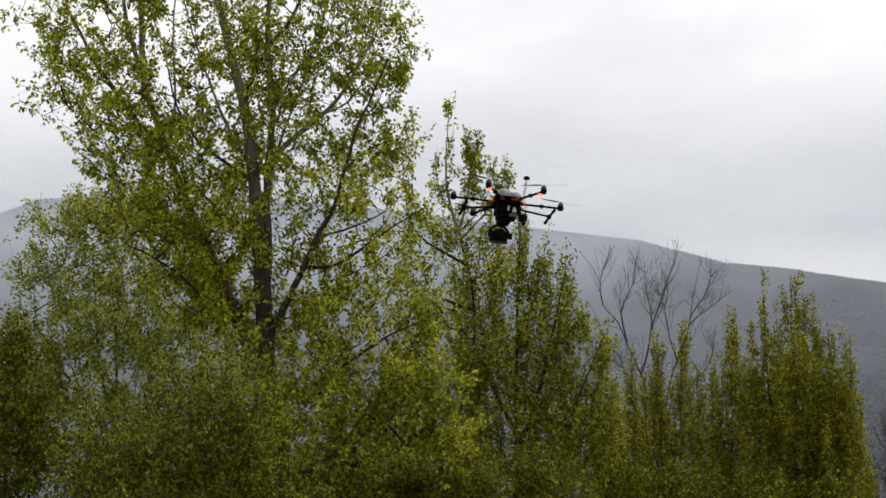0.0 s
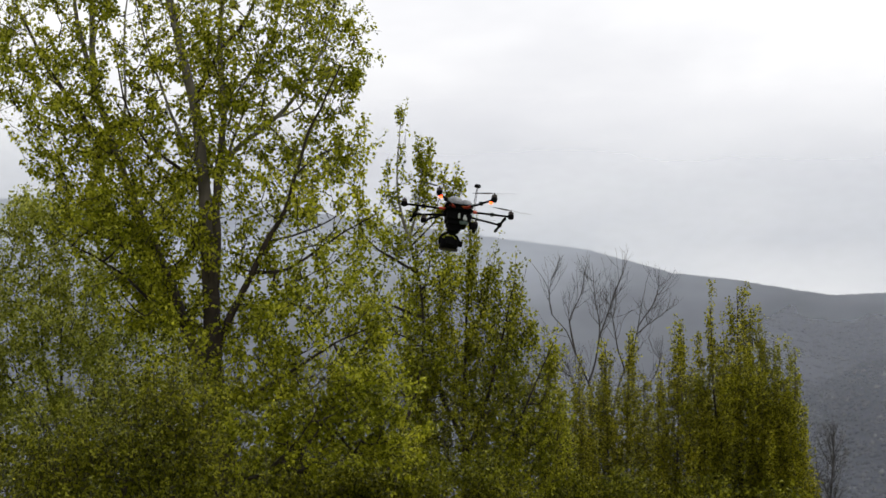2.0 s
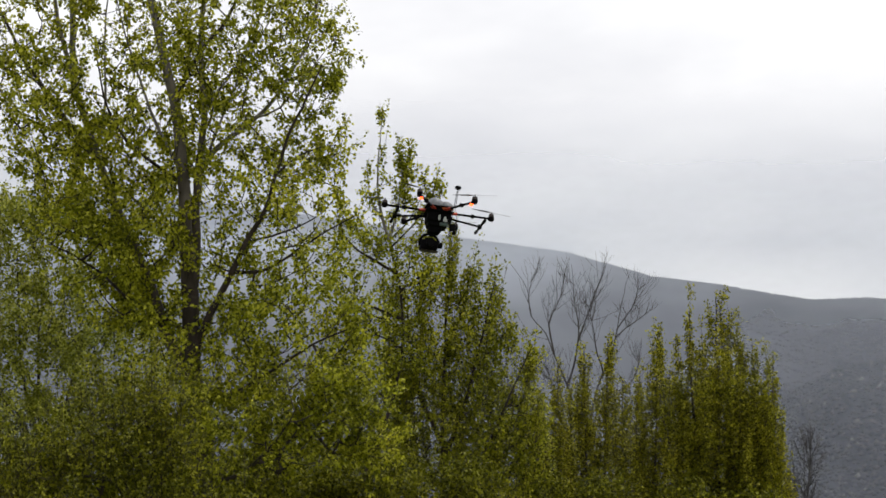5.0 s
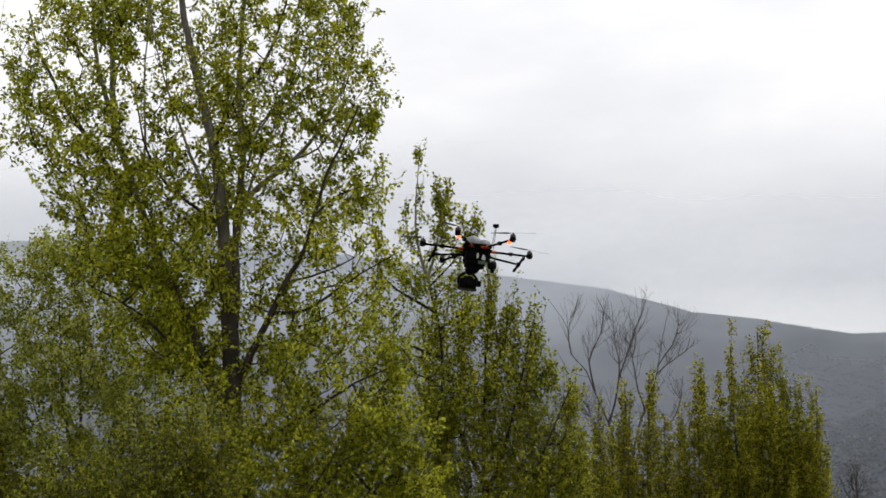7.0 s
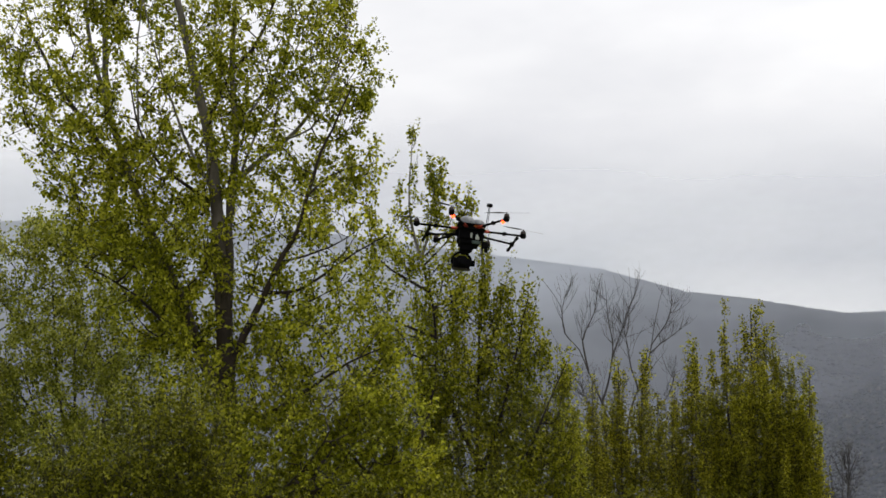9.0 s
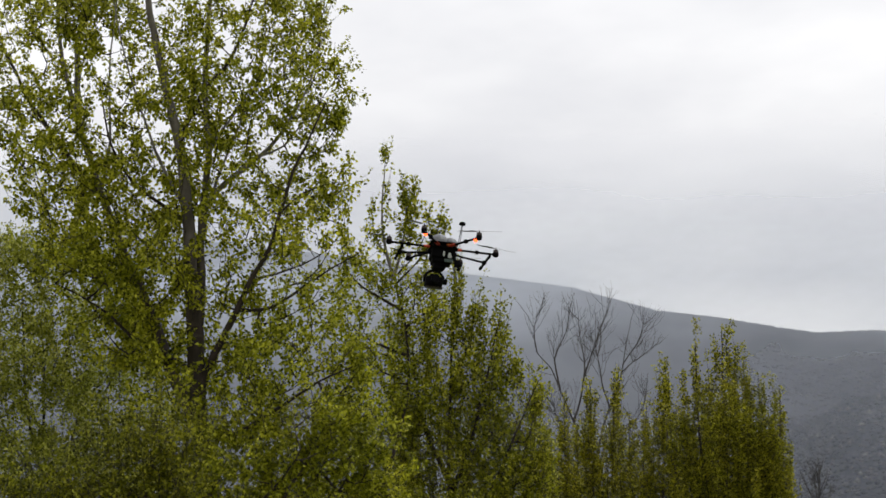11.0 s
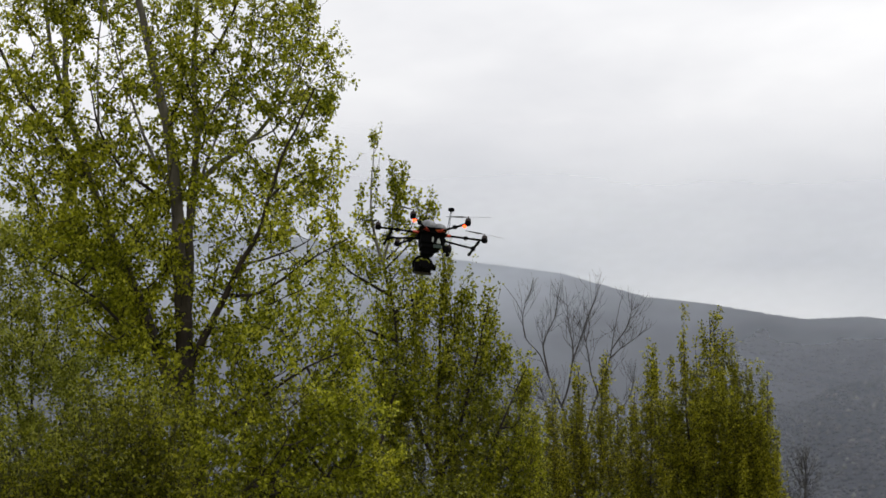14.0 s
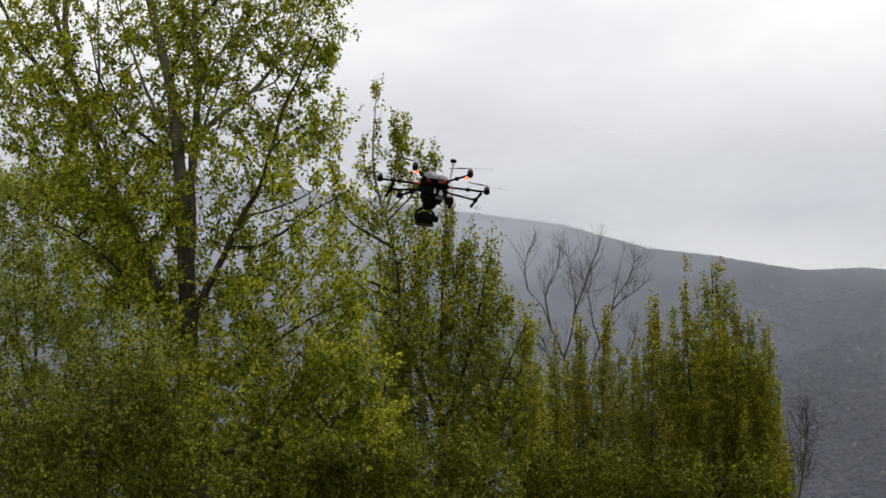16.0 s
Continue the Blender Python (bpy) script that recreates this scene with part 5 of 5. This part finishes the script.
K = Tree("bare_shrub", "leafless reddish-grey thicket of thin upright twigs", "shrub", (7.72, 29.00, 0.32), 91, BARK_GREY, "shrubs")
K.limb([(7.70, 29.00, -0.02), (7.74, 29.00, 1.24), (7.73, 29.00, 2.28), (7.68, 29.00, 2.99)], 0.04, 0.006, "trunk")
K.limb([(7.75, 29.00, 0.89), (7.99, 29.00, 2.05), (8.08, 29.00, 2.99), (8.03, 29.00, 3.46)], 0.03, 0.005)
K.limb([(7.75, 29.00, 0.89), (7.45, 29.00, 1.82), (7.36, 29.00, 2.52)], 0.03, 0.005)
K.upsweep(150, 0.75, 0.0058, spread=0.9).finish()


# ---- drone ----
CARBON = plain_material("matt_carbon", (0.004, 0.004, 0.0045), 0.7, 0.0)
BLACK = plain_material("black_plastic", (0.0025, 0.0025, 0.003), 0.75, 0.0)
RED_ANODISED = plain_material("red_anodised_arm", (0.42, 0.045, 0.02), 0.35, 0.5)
SILVER = plain_material("silver_canopy", (0.10, 0.105, 0.11), 0.45, 0.2)
STEEL = plain_material("motor_steel", (0.035, 0.025, 0.022), 0.45, 0.6)
WHITE = plain_material("white_label", (0.45, 0.48, 0.46), 0.5)
GREEN_BOARD = plain_material("green_circuit_board", (0.015, 0.04, 0.028), 0.4)
ORANGE = plain_material("orange_cover", (0.55, 0.13, 0.02), 0.45)
for dull in (CARBON, BLACK):
    dull.node_tree.nodes["Principled BSDF"].inputs["Specular IOR Level"].default_value = 0.05
PROP = plain_material("grey_propeller", (0.10, 0.10, 0.105), 0.6)
LED = lamp_material("red_led", (1.0, 0.07, 0.012), 5.0)


def box(bm, size, centre, bevel=0.004, turn=None):
    r = bmesh.ops.create_cube(bm, size=1.0)
    m = Matrix.Translation(centre) @ (turn or Matrix()) @ Matrix.Diagonal((*size, 1))
    bmesh.ops.transform(bm, matrix=m, verts=r["verts"])
    if bevel:
        edges = {e for v in r["verts"] for e in v.link_edges}
        bmesh.ops.bevel(bm, geom=list(edges), offset=bevel, segments=2, profile=0.5, affect="EDGES")
    return bm


def rod(bm, a, b, r0, r1=None, n=12):
    a, b = Vector(a), Vector(b)
    r = bmesh.ops.create_cone(bm, cap_ends=True, segments=n, radius1=r0, radius2=r0 if r1 is None else r1, depth=(b - a).length)
    m = Matrix.Translation((a + b) / 2) @ (b - a).to_track_quat("Z", "Y").to_matrix().to_4x4()
    bmesh.ops.transform(bm, matrix=m, verts=r["verts"])
    return bm


def dome(bm, centre, radii, cut=0.0):
    r = bmesh.ops.create_uvsphere(bm, u_segments=20, v_segments=12, radius=1.0)
    for v in r["verts"]:
        v.co.z = max(v.co.z, cut)
        v.co = Vector(centre) + Vector((v.co.x * radii[0], v.co.y * radii[1], v.co.z * radii[2]))
    return bm


def ring(bm, centre, radius, thick, turn, n=28, arc=2 * math.pi, start=0.0):
    """A bent round bar."""
    rows = []
    for k in range(n + (1 if arc < 6.2 else 0)):
        a = start + arc * k / n
        row = []
        for j in range(8):
            b = j * math.pi / 4
            p = Vector(((radius + thick * math.cos(b)) * math.cos(a), thick * math.sin(b), (radius + thick * math.cos(b)) * math.sin(a)))
            row.append(bm.verts.new(Vector(centre) + turn.to_3x3() @ p))
        rows.append(row)
    last = len(rows) if arc >= 6.2 else len(rows) - 1
    for k in range(last):
        for j in range(8):
            p, q = rows[k], rows[(k + 1) % len(rows)]
            bm.faces.new((p[j], p[(j + 1) % 8], q[(j + 1) % 8], q[j]))
    return bm


def build_drone(m):
    top = tagged(new("drone"), "black six-armed camera drone hovering with raised landing legs and red lights", "drone")
    top.matrix_basis = m
    B = bmesh.new
    body = part("body", box(box(box(B(), (0.20, 0.17, 0.13), (0, 0, -0.045), 0.014), (0.17, 0.14, 0.05), (-0.005, 0, -0.125), 0.014), (0.11, 0.11, 0.05), (-0.02, 0, -0.165), 0.012), BLACK, top)
    part("label", box(B(), (0.016, 0.006, 0.045), (0.0, -0.087, -0.075), 0.006), WHITE, body, "narrow white label")
    part("label", box(box(B(), (0.034, 0.006, 0.026), (0.052, -0.087, -0.095), 0.006), (0.02, 0.006, 0.03), (0.050, -0.0875, -0.078), 0.006), WHITE, body, "pale tapered label")
    part("circuit_board", box(B(), (0.07, 0.012, 0.03), (0.045, -0.079, -0.130), 0.003), GREEN_BOARD, body)
    part("cover", dome(B(), (0.055, -0.06, 0.012), (0.05, 0.035, 0.026), -0.6), ORANGE, body, "orange rounded cover")
    part("top_plate", box(B(), (0.24, 0.22, 0.008), (0, 0, 0.022), 0.003), CARBON, top)
    part("bottom_plate", box(B(), (0.24, 0.22, 0.006), (0, 0, -0.018), 0.002), CARBON, top)
    canopy = part("canopy", dome(dome(B(), (-0.035, -0.02, 0.026), (0.085, 0.085, 0.088)), (0.06, -0.02, 0.026), (0.07, 0.075, 0.066)), SILVER, top, "silver rounded canopy")
    part("antenna", rod(B(), (-0.04, -0.02, 0.108), (-0.04, -0.02, 0.135), 0.006, 0.003, 8), BLACK, canopy)
    mast = part("mast", rod(rod(B(), (0.125, -0.03, 0.02), (0.148, -0.03, 0.225), 0.003, n=8), (0.145, 0.0, 0.02), (0.158, -0.02, 0.225), 0.0025, n=8), CARBON, top)
    part("positioning_puck", dome(rod(B(), (0.152, -0.025, 0.223), (0.152, -0.025, 0.238), 0.027, n=20), (0.152, -0.025, 0.238), (0.027, 0.027, 0.009)), BLACK, mast)
    for k, deg in enumerate((0, -60, -120, 180, 120, 60)):
        c, s = math.cos(radians(deg)), math.sin(radians(deg))
        at = lambda r, z=0.0, w=0.0: (c * r - s * w, s * r + c * w, z)
        arm = part("arm", rod(B(), at(0.09), at(0.46), 0.0095), CARBON, top)
        part("arm_root", rod(B(), at(0.085), at(0.165), 0.0145, 0.0125), RED_ANODISED, arm, "red metal arm root")
        part("clamp", box(B(), (0.03, 0.03, 0.03), at(0.30), 0.004, Matrix.Rotation(radians(deg), 4, "Z")), CARBON, arm)
        mount = rod(rod(B(), at(0.465, -0.018), at(0.465, 0.016), 0.021, 0.025, 18), at(0.44), at(0.49), 0.015)
        part("motor_mount", mount, BLACK, arm)
        motor = rod(rod(B(), at(0.465, 0.016), at(0.465, 0.040), 0.0245, 0.022, 20), at(0.465, 0.040), at(0.465, 0.062), 0.008, 0.005, 10)
        part("motor", motor, STEEL, arm, "steel motor bell")
        turn = (12, 160, 24, 170, 18, 155)[k]
        blade = B()
        for side in (0, 180):
            a = radians(turn + side)
            d, w = Vector((math.cos(a), math.sin(a), 0)), Vector((-math.sin(a), math.cos(a), 0))
            o = Vector(at(0.465, 0.055))
            rows = []
            for u, chord, twist in ((0.012, 0.007, 0.0), (0.05, 0.012, 0.003), (0.10, 0.010, 0.002), (0.15, 0.007, 0.001), (0.188, 0.003, 0.0005)):
                e, f = o + d * u + w * chord + Vector((0, 0, twist)), o + d * u - w * chord * 0.8 - Vector((0, 0, twist))
                lift = Vector((0, 0, 0.0018))
                rows.append([blade.verts.new(p) for p in (e + lift * 0.4, (e + f) / 2 + lift, f, (e + f) / 2 - lift * 0.3)])
            for p, q in zip(rows, rows[1:]):
                for j in range(4):
                    blade.faces.new((p[j], p[(j + 1) % 4], q[(j + 1) % 4], q[j]))
            blade.faces.new(rows[-1])
            blade.faces.new(rows[0][::-1])
        part("propeller", blade, PROP, arm, "thin grey two-bladed propeller at rest")
        if deg in (-60, -120):
            part("light", dome(B(), at(0.425, -0.018), (0.016, 0.016, 0.013), -1), LED, arm, "glowing orange-red status light")
    for s in (-1, 1):
        leg = part("landing_leg", rod(B(), (s * 0.07, 0.0, -0.045), (s * 0.375, 0.0, -0.085), 0.009), CARBON, top, "raised carbon landing leg")
        part("hinge", box(B(), (0.05, 0.04, 0.035), (s * 0.10, 0, -0.048), 0.005), BLACK, leg)
        part("skid", rod(B(), (s * 0.375, -0.17, -0.08), (s * 0.375, 0.17, -0.088), 0.0105), CARBON, leg)
        part("joint", box(B(), (0.035, 0.04, 0.035), (s * 0.37, 0, -0.085), 0.005), BLACK, leg)
        for e in (-0.17, 0.17):
            part("skid_cap", rod(B(), (s * 0.375, e - 0.02, -0.084), (s * 0.375, e + 0.02, -0.084), 0.014), BLACK, leg)
    gimbal = part("gimbal", rod(box(B(), (0.10, 0.09, 0.05), (-0.03, -0.01, -0.18), 0.01), (-0.035, -0.01, -0.16), (-0.045, -0.01, -0.225), 0.022), BLACK, top)
    part("ring_arm", ring(B(), (-0.055, -0.01, -0.30), 0.088, 0.011, Matrix.Rotation(radians(8), 4, "Z"), arc=math.pi * 1.1, start=-0.1), BLACK, gimbal)
    part("side_motor", rod(B(), (0.022, -0.01, -0.30), (0.055, -0.01, -0.30), 0.026, n=18), BLACK, gimbal)
    cam_body = part("film_camera", box(box(B(), (0.145, 0.10, 0.085), (-0.06, -0.01, -0.315), 0.010), (0.07, 0.07, 0.03), (-0.06, -0.005, -0.262), 0.008), BLACK, gimbal)
    part("lens", rod(rod(B(), (-0.06, -0.05, -0.312), (-0.06, -0.115, -0.312), 0.034, n=20), (-0.06, -0.115, -0.312), (-0.06, -0.13, -0.312), 0.037, n=20), BLACK, cam_body)
    part("base_plate", box(B(), (0.15, 0.06, 0.008), (-0.055, -0.02, -0.364), 0.002), STEEL, cam_body, "pale metal base plate")
    part("receiver", box(box(B(), (0.05, 0.04, 0.06), (0.125, -0.05, -0.14), 0.008), (0.03, 0.03, 0.03), (0.14, -0.05, -0.185), 0.006), BLACK, top)
    for dx, drop in ((0.09, 0.16), (0.155, 0.20)):
        part("cable", rod(B(), (dx, -0.04, -0.03), (dx + 0.015, -0.045, -0.03 - drop), 0.0022, n=6), BLACK, top)
    return top


build_drone(pose(*(0.08, 11.40, 4.22), -4.5, 5.2, 10))
